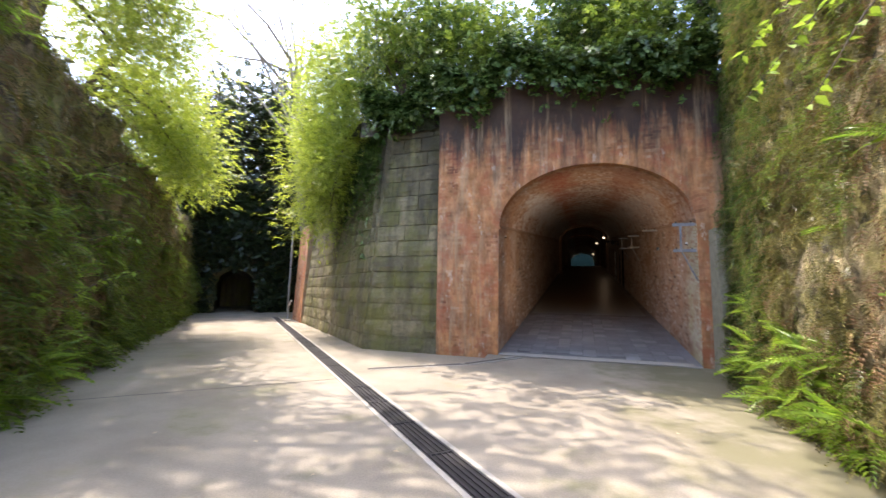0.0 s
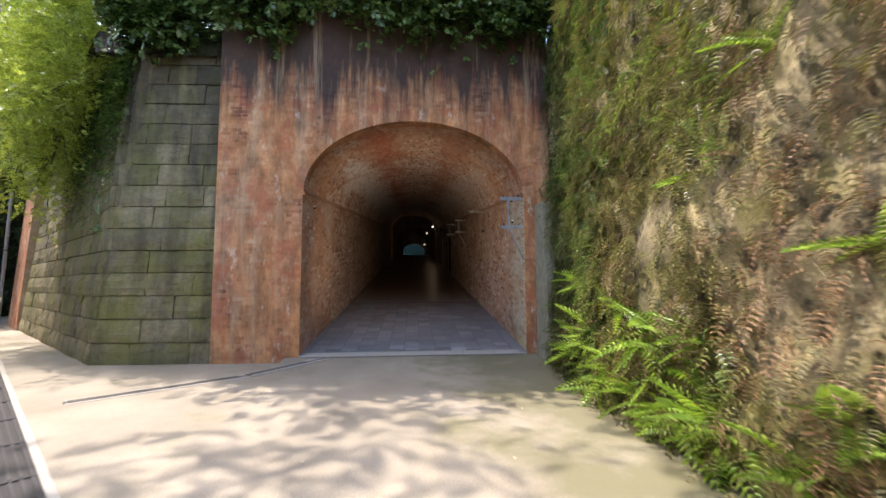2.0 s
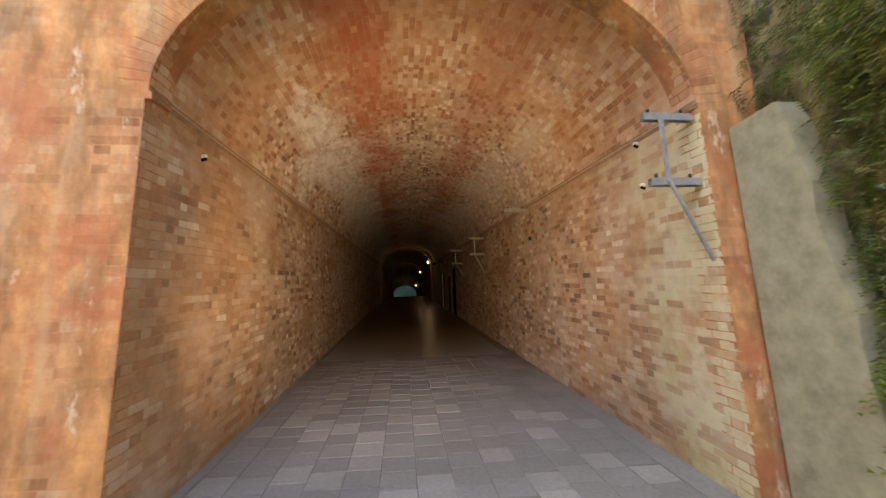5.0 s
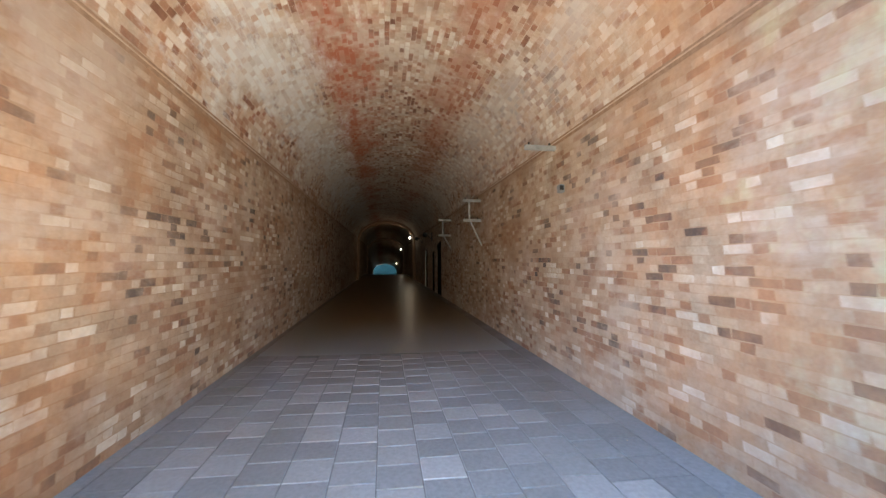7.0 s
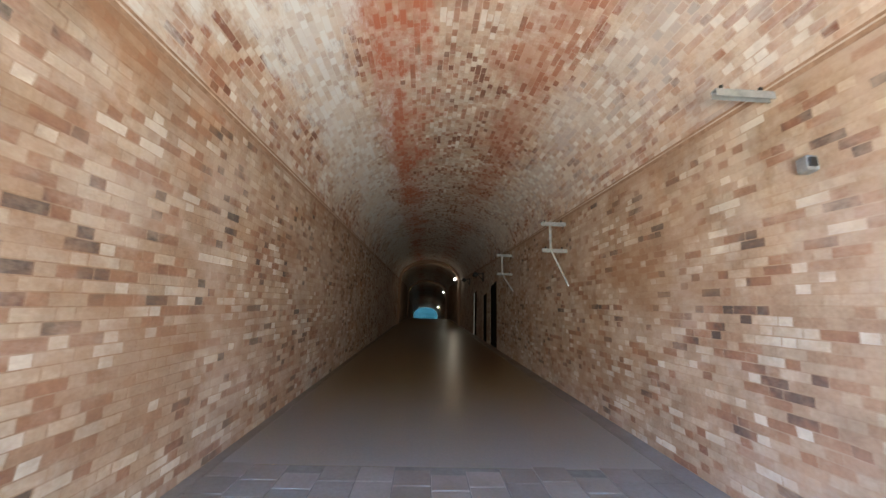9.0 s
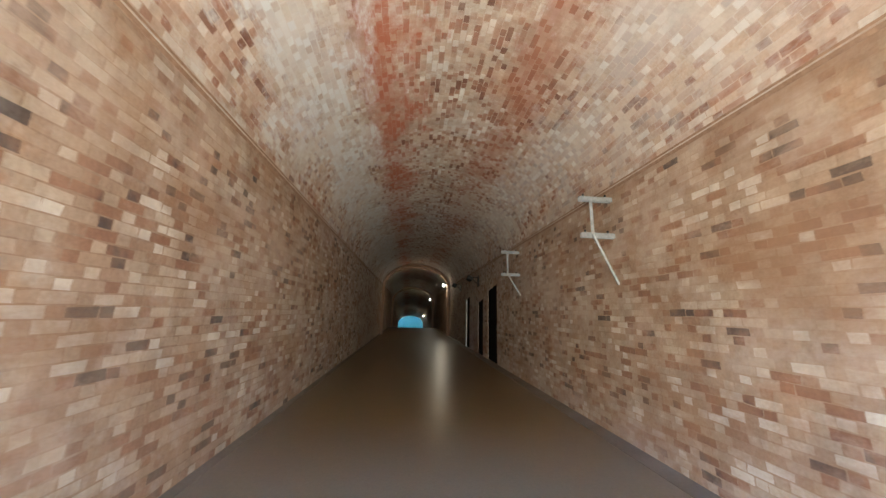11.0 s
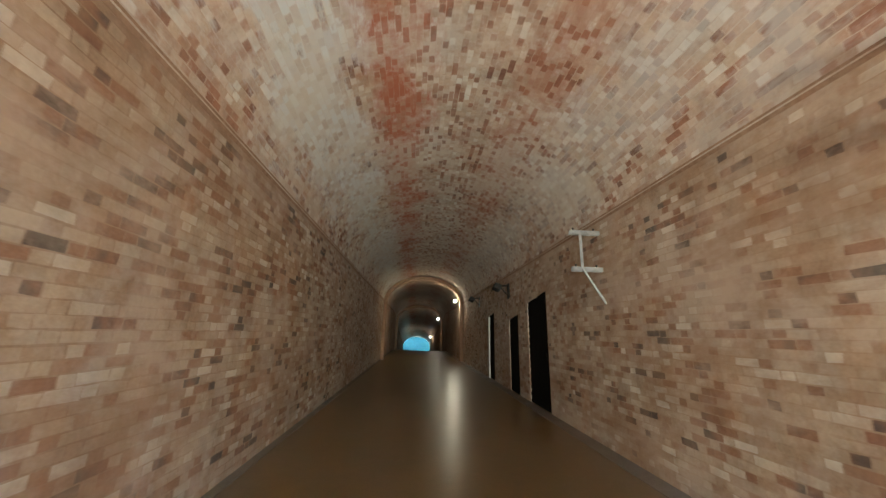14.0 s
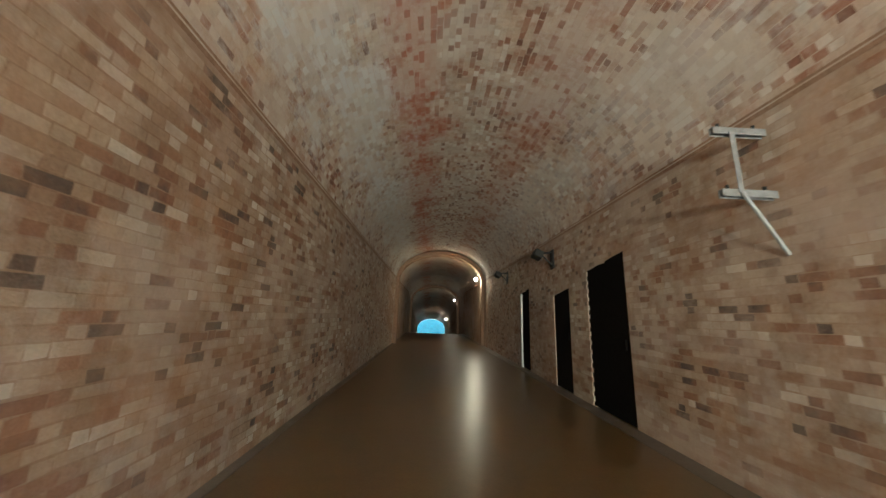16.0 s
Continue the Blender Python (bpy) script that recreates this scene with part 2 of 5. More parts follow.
def stone_material(name="mossy_stone"):
    m, nt, b = material(name)
    col = ramp(nt, piece_random(nt, True), (0.0, (0.15, 0.125, 0.07)), (1.0, (0.29, 0.24, 0.135)))
    col = mix(nt, 0.6, col, ramp(nt, noise_of(nt, 7, 8, 0.7), (0.3, 0.2), (0.7, 0.85)), "OVERLAY")
    moss = ramp(nt, noise_of(nt, 1.4, 7, 0.65), (0.42, 0.0), (0.62, 1.0))
    col = mix(nt, math_node(nt, "MULTIPLY", moss, 0.75), col, (0.18, 0.175, 0.035))
    g = nt.nodes.new("ShaderNodeNewGeometry")
    sep = nt.nodes.new("ShaderNodeSeparateXYZ")
    nt.links.new(g.outputs["Position"], sep.inputs[0])
    high = nt.nodes.new("ShaderNodeMapRange")
    high.inputs["From Min"].default_value, high.inputs["From Max"].default_value, high.inputs["To Max"].default_value = 2.8, 6.0, 0.3
    nt.links.new(sep.outputs["Z"], high.inputs["Value"])
    wet = ramp(nt, math_node(nt, "ADD", noise_of(nt, 1.2, 7, 0.65, (2, 2, 0.3)), high.outputs[0]), (0.48, 0.0), (0.72, 1.0))
    col = mix(nt, math_node(nt, "MULTIPLY", wet, 0.75), col, (0.035, 0.03, 0.022))
    nt.links.new(col, b.inputs["Base Color"])
    b.inputs["Roughness"].default_value = 0.88
    bump(nt, b, noise_of(nt, 9, 9, 0.7), 0.9, 0.06)
    return m


stone_mat = stone_material()


def rock_material(name, pale, dark, moss_col, moss_at):
    m, nt, b = material(name)
    col = ramp(nt, noise_of(nt, 1.7, 9, 0.65, (1, 1, 0.55)), (0.32, dark), (0.62, pale))
    col = mix(nt, 0.5, col, ramp(nt, noise_of(nt, 14, 8, 0.7), (0.3, 0.15), (0.7, 0.85)), "OVERLAY")
    moss = ramp(nt, noise_of(nt, 1.1, 8, 0.68), (moss_at, 0.0), (moss_at + 0.13, 1.0))
    col = mix(nt, math_node(nt, "MULTIPLY", moss, 0.85), col, moss_col)
    # shade of small holes and broad hollows, painted into the rock colour
    pit_shade = ramp(nt, noise_of(nt, 4.2, 9, 0.75, (1, 1, 0.7)), (0.41, 0.14), (0.5, 1.0))
    col = mix(nt, 0.92, col, pit_shade, "MULTIPLY")
    hollow_shade = ramp(nt, noise_of(nt, 0.8, 7, 0.66, (1, 1, 0.6)), (0.36, 0.25), (0.5, 1.0))
    col = mix(nt, 0.8, col, hollow_shade, "MULTIPLY")
    nt.links.new(col, b.inputs["Base Color"])
    b.inputs["Roughness"].default_value = 0.92
    bump(nt, b, noise_of(nt, 6, 10, 0.75), 1.0, 0.14)
    return m


cliff_mat = rock_material("cliff_rock", (0.64, 0.52, 0.27), (0.2, 0.15, 0.075), (0.33, 0.3, 0.07), 0.47)
cliff_dark = rock_material("cliff_rock_darker", (0.55, 0.4, 0.21), (0.17, 0.12, 0.07), (0.3, 0.3, 0.07), 0.47)
soil_mat = rock_material("leaf_soil", (0.09, 0.07, 0.04), (0.03, 0.025, 0.015), (0.04, 0.06, 0.015), 0.45)


def concrete_material():
    m, nt, b = material("road_concrete")
    col = ramp(nt, noise_of(nt, 0.7, 7, 0.6), (0.3, (0.2, 0.17, 0.12)), (0.7, (0.33, 0.285, 0.21)))
    col = mix(nt, 0.45, col, ramp(nt, noise_of(nt, 55, 6, 0.7), (0.3, 0.2), (0.7, 0.85)), "SOFT_LIGHT")
    moss = ramp(nt, noise_of(nt, 0.55, 8, 0.7), (0.54, 0.0), (0.68, 1.0))
    col = mix(nt, math_node(nt, "MULTIPLY", moss, 0.5), col, (0.2, 0.2, 0.08))
    g = nt.nodes.new("ShaderNodeNewGeometry")
    sep = nt.nodes.new("ShaderNodeSeparateXYZ")
    nt.links.new(g.outputs["Position"], sep.inputs[0])
    foot = nt.nodes.new("ShaderNodeMapRange")
    foot.inputs["From Min"].default_value, foot.inputs["From Max"].default_value, foot.inputs["To Max"].default_value = -0.6, 2.2, 0.45
    nt.links.new(sep.outputs["X"], foot.inputs["Value"])
    algae = ramp(nt, math_node(nt, "ADD", noise_of(nt, 1.1, 7, 0.65), foot.outputs[0]), (0.6, 0.0), (0.85, 1.0))
    col = mix(nt, math_node(nt, "MULTIPLY", algae, 0.8), col, (0.13, 0.12, 0.055))
    nt.links.new(col, b.inputs["Base Color"])
    b.inputs["Roughness"].default_value = 0.85
    bump(nt, b, noise_of(nt, 90, 6), 0.35, 0.006)
    return m


concrete = concrete_material()


def ochre_inwards(nt, col, amount=1.0):
    """Ochre tint that strengthens inwards from the mouth."""
    g = nt.nodes.new("ShaderNodeNewGeometry")
    sep = nt.nodes.new("ShaderNodeSeparateXYZ")
    nt.links.new(g.outputs["Position"], sep.inputs[0])
    depth = nt.nodes.new("ShaderNodeMapRange")
    depth.inputs["From Min"].default_value, depth.inputs["From Max"].default_value, depth.inputs["To Min"].default_value, depth.inputs["To Max"].default_value = 2.5, 7.5, -0.3, 0.5
    nt.links.new(sep.outputs["Y"], depth.inputs["Value"])
    film = ramp(nt, math_node(nt, "ADD", noise_of(nt, 0.8, 6, 0.6), depth.outputs[0]), (0.45, 0.0), (0.9, amount))
    return mix(nt, film, col, ramp(nt, noise_of(nt, 1.7, 6, 0.65), (0.3, (0.1, 0.06, 0.022)), (0.7, (0.15, 0.093, 0.04))))


def paver_material(name, single):
    m, nt, b = material(name)
    col = ramp(nt, piece_random(nt, single), (0.0, (0.165, 0.164, 0.162)), (0.6, (0.2, 0.198, 0.194)), (0.96, (0.28, 0.273, 0.262)))
    col = mix(nt, 0.5, col, ramp(nt, noise_of(nt, 30, 7, 0.7), (0.3, 0.25), (0.7, 0.8)), "SOFT_LIGHT")
    dirt = ramp(nt, noise_of(nt, 0.9, 4, 0.55), (0.4, 0.0), (0.7, 1.0))
    col = mix(nt, math_node(nt, "MULTIPLY", dirt, 0.3), col, (0.15, 0.14, 0.12))
    nt.links.new(ochre_inwards(nt, col, 0.5), b.inputs["Base Color"])
    nt.links.new(ramp(nt, noise_of(nt, 1.6, 3, 0.5), (0.3, 0.4), (0.7, 0.6)), b.inputs["Roughness"])
    bump(nt, b, noise_of(nt, 60, 5), 0.15, 0.003)
    return m


def screed_material():
    m, nt, b = material("wet_screed")
    col = ramp(nt, noise_of(nt, 6.0, 5, 0.65), (0.3, (0.125, 0.078, 0.03)), (0.7, (0.145, 0.092, 0.038)))
    g = nt.nodes.new("ShaderNodeNewGeometry")
    sep = nt.nodes.new("ShaderNodeSeparateXYZ")
    nt.links.new(g.outputs["Position"], sep.inputs[0])
    grey_near = nt.nodes.new("ShaderNodeMapRange")
    grey_near.inputs["From Min"].default_value, grey_near.inputs["From Max"].default_value, grey_near.inputs["To Min"].default_value, grey_near.inputs["To Max"].default_value = 6.0, 10.0, 1.0, 0.0
    nt.links.new(sep.outputs["Y"], grey_near.inputs["Value"])
    col = mix(nt, grey_near.outputs[0], col, (0.19, 0.178, 0.156))
    col = mix(nt, 0.3, col, ramp(nt, noise_of(nt, 40, 4, 0.6), (0.3, 0.3), (0.7, 0.75)), "SOFT_LIGHT")
    nt.links.new(col, b.inputs["Base Color"])
    b.inputs["Roughness"].default_value = 0.31
    bump(nt, b, noise_of(nt, 14, 2, 0.5), 0.06, 0.004)
    return m


paver_mat = paver_material("paver", False)
paver_one = paver_material("paver_single", True)
joint_sand = plain_material("joint_sand", (0.15, 0.145, 0.135), 0.9, 0, 0.5, 12)
screed_mat = screed_material()


gutter_mat = paver_material("gutter_cement", True)
kerb_mat = plain_material("drain_kerb", (0.36, 0.33, 0.27), 0.85)
plaster = plain_material("cement_plaster", (0.24, 0.225, 0.15), 0.9, 0, 0.6, 6)
# chamber plaster coloured near black for the dark inside
dark_plaster = plain_material("darkness_plaster", (0.03, 0.028, 0.027), 0.95)
# near black: painted darkness of the doorways, and the stubs' cable ends
shade_and_stub_black = plain_material("shade_and_stub_black", (0.008, 0.007, 0.006), 1.0)
shade_and_stub_black.node_tree.nodes["Principled BSDF"].inputs["Specular IOR Level"].default_value = 0.05
black_iron = plain_material("black_iron", (0.03, 0.028, 0.026), 0.6, 0.5)
white_paint = plain_material("white_paint", (0.75, 0.74, 0.7), 0.5)
bark = plain_material("bark", (0.09, 0.07, 0.05), 0.9, 0, 0.7, 14)
grey_bark = plain_material("pale_bark", (0.2, 0.18, 0.15), 0.9, 0, 0.6, 14)
litter_mat = plain_material("dry_leaf", (0.42, 0.33, 0.2), 0.7)


def leaf_material(name, a, b_col, through_light=0.45, gloss=0.35):
    m = bpy.data.materials.new(name)
    m.use_nodes = True
    nt = m.node_tree
    nt.nodes.remove(nt.nodes["Principled BSDF"])
    out = nt.nodes["Material Output"]
    col = ramp(nt, nt.nodes.new("ShaderNodeNewGeometry").outputs["Random Per Island"], (0.0, a), (1.0, b_col))
    col = mix(nt, 0.85, col, ramp(nt, noise_of(nt, 4.5, 5, 0.7), (0.32, 0.42), (0.5, 0.88), (0.66, 1.0)), "MULTIPLY")
    d = nt.nodes.new("ShaderNodeBsdfPrincipled")
    d.inputs["Roughness"].default_value = gloss
    nt.links.new(col, d.inputs["Base Color"])
    tr = nt.nodes.new("ShaderNodeBsdfTranslucent")
    nt.links.new(mix(nt, 1.0, col, (1.0, 1.0, 0.55), "MULTIPLY"), tr.inputs["Color"])
    ms = nt.nodes.new("ShaderNodeMixShader")
    ms.inputs[0].default_value = through_light
    nt.links.new(d.outputs[0], ms.inputs[1])
    nt.links.new(tr.outputs[0], ms.inputs[2])
    nt.links.new(ms.outputs[0], out.inputs["Surface"])
    return m


maple_leaf = leaf_material("maple_leaf", (0.27, 0.36, 0.06), (0.56, 0.62, 0.15), 0.6)
fern_leaf = leaf_material("fern_leaf", (0.1, 0.165, 0.035), (0.29, 0.38, 0.075), 0.45)
fresh_fern = leaf_material("fresh_fern_leaf", (0.2, 0.34, 0.05), (0.42, 0.58, 0.1), 0.5)
fern_dull = leaf_material("old_fern_leaf", (0.09, 0.095, 0.03), (0.3, 0.27, 0.09), 0.35)
ivy_leaf = leaf_material("ivy_leaf", (0.045, 0.085, 0.025), (0.16, 0.25, 0.07), 0.3, 0.25)
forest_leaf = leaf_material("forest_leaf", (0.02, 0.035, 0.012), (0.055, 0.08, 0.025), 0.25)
dead_leaf = leaf_material("dead_frond", (0.14, 0.075, 0.03), (0.34, 0.21, 0.1), 0.2, 0.6)


# ---------------------------------------------------------------- mesh helpers
def fast_mesh(name, verts, faces, mat=None, smooth=False):
    """One mesh from a vertex array and an array of equal-sized faces."""
    verts = np.asarray(verts, dtype=np.float32).reshape(-1, 3)
    faces = np.asarray(faces, dtype=np.int32)
    me = bpy.data.meshes.new(name)
    k = faces.shape[1]
    me.vertices.add(len(verts))
    me.vertices.foreach_set("co", verts.ravel())
    me.loops.add(faces.size)
    me.loops.foreach_set("vertex_index", faces.ravel())
    me.polygons.add(len(faces))
    me.polygons.foreach_set("loop_start", np.arange(0, faces.size, k, dtype=np.int32))
    me.polygons.foreach_set("loop_total", np.full(len(faces), k, dtype=np.int32))
    me.polygons.foreach_set("use_smooth", np.full(len(faces), smooth))
    me.update(calc_edges=True)
    if mat:
        me.materials.append(mat)
    return me


def part(name, bm, mat, parent, label=""):
    """A bmesh or mesh as one object under its thing."""
    if isinstance(bm, bpy.types.Mesh):
        me = bm
    else:
        me = bpy.data.meshes.new(name)
        bmesh.ops.recalc_face_normals(bm, faces=bm.faces)
        bm.to_mesh(me)
        bm.free()
        me.materials.append(mat)
    ob = new(name, me)
    ob.parent = parent
    return tagged(ob, label)


def empty(name, m, label, category, group="", kind=""):
    ob = new(name)
    ob.empty_display_size = 0.1
    ob.matrix_world = m
    return tagged(ob, label, category, group, kind)


def box(bm, size, at=(0, 0, 0), turn=None, bevel=0.0):
    m = Matrix.Translation(at) @ (turn if turn else Matrix()) @ Matrix.Diagonal((*size, 1))
    r = bmesh.ops.create_cube(bm, size=1, matrix=m)
    if bevel:
        edges = list({e for v in r["verts"] for e in v.link_edges})
        bmesh.ops.bevel(bm, geom=edges, offset=bevel, segments=1, affect="EDGES")
    return bm


def tube(bm, points, radii, sides=6):
    """A tapered tube along points."""
    rings = []
    for k, p in enumerate(points):
        p = Vector(p)
        d = (Vector(points[min(k + 1, len(points) - 1)]) - Vector(points[max(k - 1, 0)])).normalized()
        a = d.orthogonal().normalized()
        b = d.cross(a)
        rings.append([bm.verts.new(p + radii[k] * (math.cos(t) * a + math.sin(t) * b)) for t in (2 * math.pi * i / sides for i in range(sides))])
    for r0, r1 in zip(rings, rings[1:]):
        for i in range(sides):
            bm.faces.new((r0[i], r0[(i + 1) % sides], r1[(i + 1) % sides], r1[i]))
    bm.faces.new(rings[0][::-1])
    bm.faces.new(rings[-1])
    return bm


def sheet(name, us, vs, fn, mat, smooth=True):
    """A grid of points fn(u, v)."""
    P = np.array([[fn(u, v) for v in vs] for u in us])
    n, k = len(us), len(vs)
    idx = np.arange(n * k).reshape(n, k)
    F = np.stack([idx[:-1, :-1], idx[1:, :-1], idx[1:, 1:], idx[:-1, 1:]], -1).reshape(-1, 4)
    return fast_mesh(name, P.reshape(-1, 3), F, mat, smooth)


def scatter(name, tv, tf, mats, mat):
    """Copies of a small template at many 4 x 4 poses, as one mesh."""
    mats = np.asarray(mats)
    tv = np.asarray(tv)
    V = np.einsum("nij,vj->nvi", mats[:, :3, :3], tv) + mats[:, None, :3, 3]
    F = np.asarray(tf)[None] + (np.arange(len(mats)) * len(tv))[:, None, None]
    return fast_mesh(name, V, F.reshape(-1, len(tf[0])), mat)


def frames_of(pos, ahead, up, size):
    """Poses whose y runs along ahead and whose z leans to up."""
    y = ahead / np.maximum(np.linalg.norm(ahead, axis=1, keepdims=True), 1e-6)
    x = np.cross(y, up)
    x /= np.maximum(np.linalg.norm(x, axis=1, keepdims=True), 1e-6)
    z = np.cross(x, y)
    M = np.zeros((len(pos), 4, 4))
    M[:, :3, 0], M[:, :3, 1], M[:, :3, 2] = x * size[:, None], y * size[:, None], z * size[:, None]
    M[:, :3, 3] = pos
    M[:, 3, 3] = 1
    return M


rng = np.random.default_rng(7)


def leaf_template(width=0.5, fold=0.12):
    v = [(0, 0, 0), (width / 2, 0.42, fold), (0, 1, -0.08), (-width / 2, 0.42, fold)]
    return v, [(0, 1, 2), (0, 2, 3)]


def frond_template(pairs=9, width=0.36, droop=0.45):
    V, F = [], []
    for k in range(pairs):
        s = 0.08 + 0.9 * k / pairs
        z = -droop * s * s
        reach = width * math.sin(math.pi * min(1, 0.25 + 0.75 * s)) ** 0.7 * (1.05 - 0.75 * s)
        for side in (-1, 1):
            b = len(V)
            V += [(0, s, z), (side * reach * 0.55, s + 0.07, z + 0.015), (side * reach, s + 0.1, z - 0.05), (side * reach * 0.5, s - 0.015, z)]
            F += [(b, b + 1, b + 2), (b, b + 2, b + 3)]
    b = len(V)
    V += [(-0.008, 0, 0), (0.008, 0, 0), (0, 1, -droop)]
    F += [(b, b + 1, b + 2)]
    return V, F


def spray_template(n=7, seed=1, leaf=0.3):
    """A twig with n leaves in a flat fan."""
    r = np.random.default_rng(seed)
    V, F = [], []
    for k in range(n):
        s = 0.1 + 0.8 * k / n
        a = (1 if k % 2 else -1) * (0.5 + 0.5 * r.random())
        size = leaf * (0.7 + 0.6 * r.random())
        d = np.array([math.sin(a), math.cos(a), -0.25 * r.random()])
        side = np.array([math.cos(a), -math.sin(a), 0.5 * (r.random() - 0.5)]) * 0.32
        o = np.array([0, s, 0.12 * (r.random() - 0.5)])
        b = len(V)
        V += [o, o + (0.4 * d + side) * size, o + d * size, o + (0.4 * d - side) * size]
        F += [(b, b + 1, b + 2), (b, b + 2, b + 3)]
    return V, F


def bond(u0, u1, v0, v1, skip=None, long_each=2):
    """Bricks of a Flemish bond as rows u, v, length, height."""
    out = []
    rows = int((v1 - v0) / (BRICK_H + JOINT))
    for k in range(rows):
        v = v0 + k * (BRICK_H + JOINT)
        u = u0 - (0.17 if k % 2 else 0)
        i = 0
        while u < u1:
            length = BRICK_L if i % long_each == 0 else BRICK_S
            a, b = max(u, u0), min(u + length, u1)
            if b - a > 0.008 and not (skip and skip((a + b) / 2, v + BRICK_H / 2, (b - a) / 2)):
                out.append((a, v, b - a, BRICK_H))
            u += length + JOINT
            i += 1
    return out


BOX_F = ((4, 5, 6, 7), (0, 1, 5, 4), (1, 2, 6, 5), (2, 3, 7, 6), (3, 0, 4, 7))


def brick_mesh(name, cells, place, mat, depth=0.03, seed=3):
    """Bricks proud of their bed, as one mesh. place(u, v, w) takes arrays."""
    r = np.random.default_rng(seed)
    c = np.asarray(cells)
    n = len(c)
    u = np.stack([c[:, 0], c[:, 0] + c[:, 2], c[:, 0] + c[:, 2], c[:, 0]], 1)
    v = np.stack([c[:, 1], c[:, 1], c[:, 1] + c[:, 3], c[:, 1] + c[:, 3]], 1)
    u = u + r.normal(0, 0.0034, u.shape)
    v = v + r.normal(0, 0.003, v.shape)
    ins = 0.0015
    cu, cv = u.mean(1, keepdims=True), v.mean(1, keepdims=True)
    uf, vf = u + np.sign(cu - u) * ins, v + np.sign(cv - v) * ins
    w = np.repeat(np.abs(r.normal(0.0001, 0.0001, (n, 1))) + 0.0004, 4, 1)
    P = np.concatenate([np.stack(place(u, v, np.full_like(u, -depth)), -1), np.stack(place(uf, vf, w), -1)], 1)
    F = np.asarray(BOX_F)[None] + (np.arange(n) * 8)[:, None, None]
    return fast_mesh(name, P, F.reshape(-1, 4), mat)


def structure(name, me, label, category="wall"):
    return tagged(new(name, me), label, category, kind="structure")


# ---------------------------------------------------------------- tunnel
DOORS = [(15.88, 17.23, 4.14), (18.1, 19.05, 4.02), (21.15, 22.1, 4.56)]      # near, far, top of the openings in the side wall


def in_door(u, v, half):
    return any(a - half * 0.5 < u < b + half * 0.5 and v + zf(u) < top + 0.02 for a, b, top in DOORS)


def wall_panels(x, side):
    """A wall slab that follows the floor, with the door openings left free."""
    V, F = [], []

    def panel(y0, y1, lo0, lo1, hi0, hi1):
        b = len(V)
        x2 = x + side * 0.5
        for xx in (x, x2):
            V.extend([(xx, y0, lo0), (xx, y1, lo1), (xx, y1, hi1), (xx, y0, hi0)])
        F.extend([tuple(b + i for i in f) for f in ((0, 1, 2, 3), (7, 6, 5, 4), (0, 4, 5, 1), (1, 5, 6, 2), (2, 6, 7, 3), (3, 7, 4, 0))])

    cuts = [0.3]
    for a, b, top in (DOORS if side > 0 else []):
        cuts += [a, b]
    cuts += [BRICK_END, CREST, EXIT]
    for y0, y1 in zip(cuts, cuts[1:]):
        top = next((t for a, b, t in DOORS if side > 0 and abs(a - y0) < 1e-6), None)
        hi0, hi1 = zf(y0) + SPRING + 0.1, zf(y1) + SPRING + 0.1
        if top:
            panel(y0, y1, top, top, hi0, hi1)
        else:
            panel(y0, y1, zf(y0) - 0.3, zf(y1) - 0.3, hi0, hi1)
    return fast_mesh("tunnel_wall", V, F, mortar)


wall_left = structure("wall_west", wall_panels(-W - 0.0001, -1), "lime-mortared brick tunnel wall, pale and worn")
wall_right = structure("wall_east", wall_panels(W + 0.0001, 1), "lime-mortared brick tunnel wall with dark door openings")

WV = W - 0.018
ARC_T = np.linspace(0, math.pi, 241)
ARC_X, ARC_Z = WV * np.cos(ARC_T), RISE * np.sin(ARC_T)
ARC_S = np.concatenate([[0], np.cumsum(np.hypot(np.diff(ARC_X), np.diff(ARC_Z)))])
ARC_LEN = float(ARC_S[-1])


def vault_place(u, v, w):
    t = np.interp(v, ARC_S, ARC_T)
    nx, nz = -np.cos(t) / WV, -np.sin(t) / RISE
    s = np.hypot(nx, nz)
    return WV * np.cos(t) + w * nx / s, u, zfa(u) + SPRING + RISE * np.sin(t) + w * nz / s


def vault_shell():
    ys = [0.3, CREST, EXIT]
    V, F = [], []
    n = 360
    for y in ys:
        for grow in (0.0, 0.55):
            for i in range(n + 1):
                t = math.pi * i / n
                V.append(((WV + grow) * math.cos(t), y, zf(y) + SPRING + (RISE + grow) * math.sin(t)))
    k = n + 1
    for j in range(len(ys) - 1):
        for g in (0, 1):
            a, b = (2 * j + g) * k, (2 * j + 2 + g) * k
            for i in range(n):
                F.append((a + i, a + i + 1, b + i + 1, b + i) if g == 0 else (a + i, b + i, b + i + 1, a + i + 1))
    for j in range(len(ys) - 1):
        for i in (0, n):
            F.append((2 * j * k + i, (2 * j + 1) * k + i, (2 * j + 3) * k + i, (2 * j + 2) * k + i))
    for y_i in (0, len(ys) - 1):
        a, b = 2 * y_i * k, (2 * y_i + 1) * k
        for i in range(n):
            F.append((a + i, a + i + 1, b + i + 1, b + i))
    return fast_mesh("vault", V, F, vault_mortar)


ceiling = structure("ceiling", vault_shell(), "barrel vault of mottled brick with white salt patches", "ceiling")
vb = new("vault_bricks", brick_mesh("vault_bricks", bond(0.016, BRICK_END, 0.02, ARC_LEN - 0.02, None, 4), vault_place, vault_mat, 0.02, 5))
vb.parent = ceiling
tagged(vb, "mottled vault bricks, red and salt-white", kind="stuff")


def left_place(u, v, w):
    return -W + w, u, zfa(u) + v


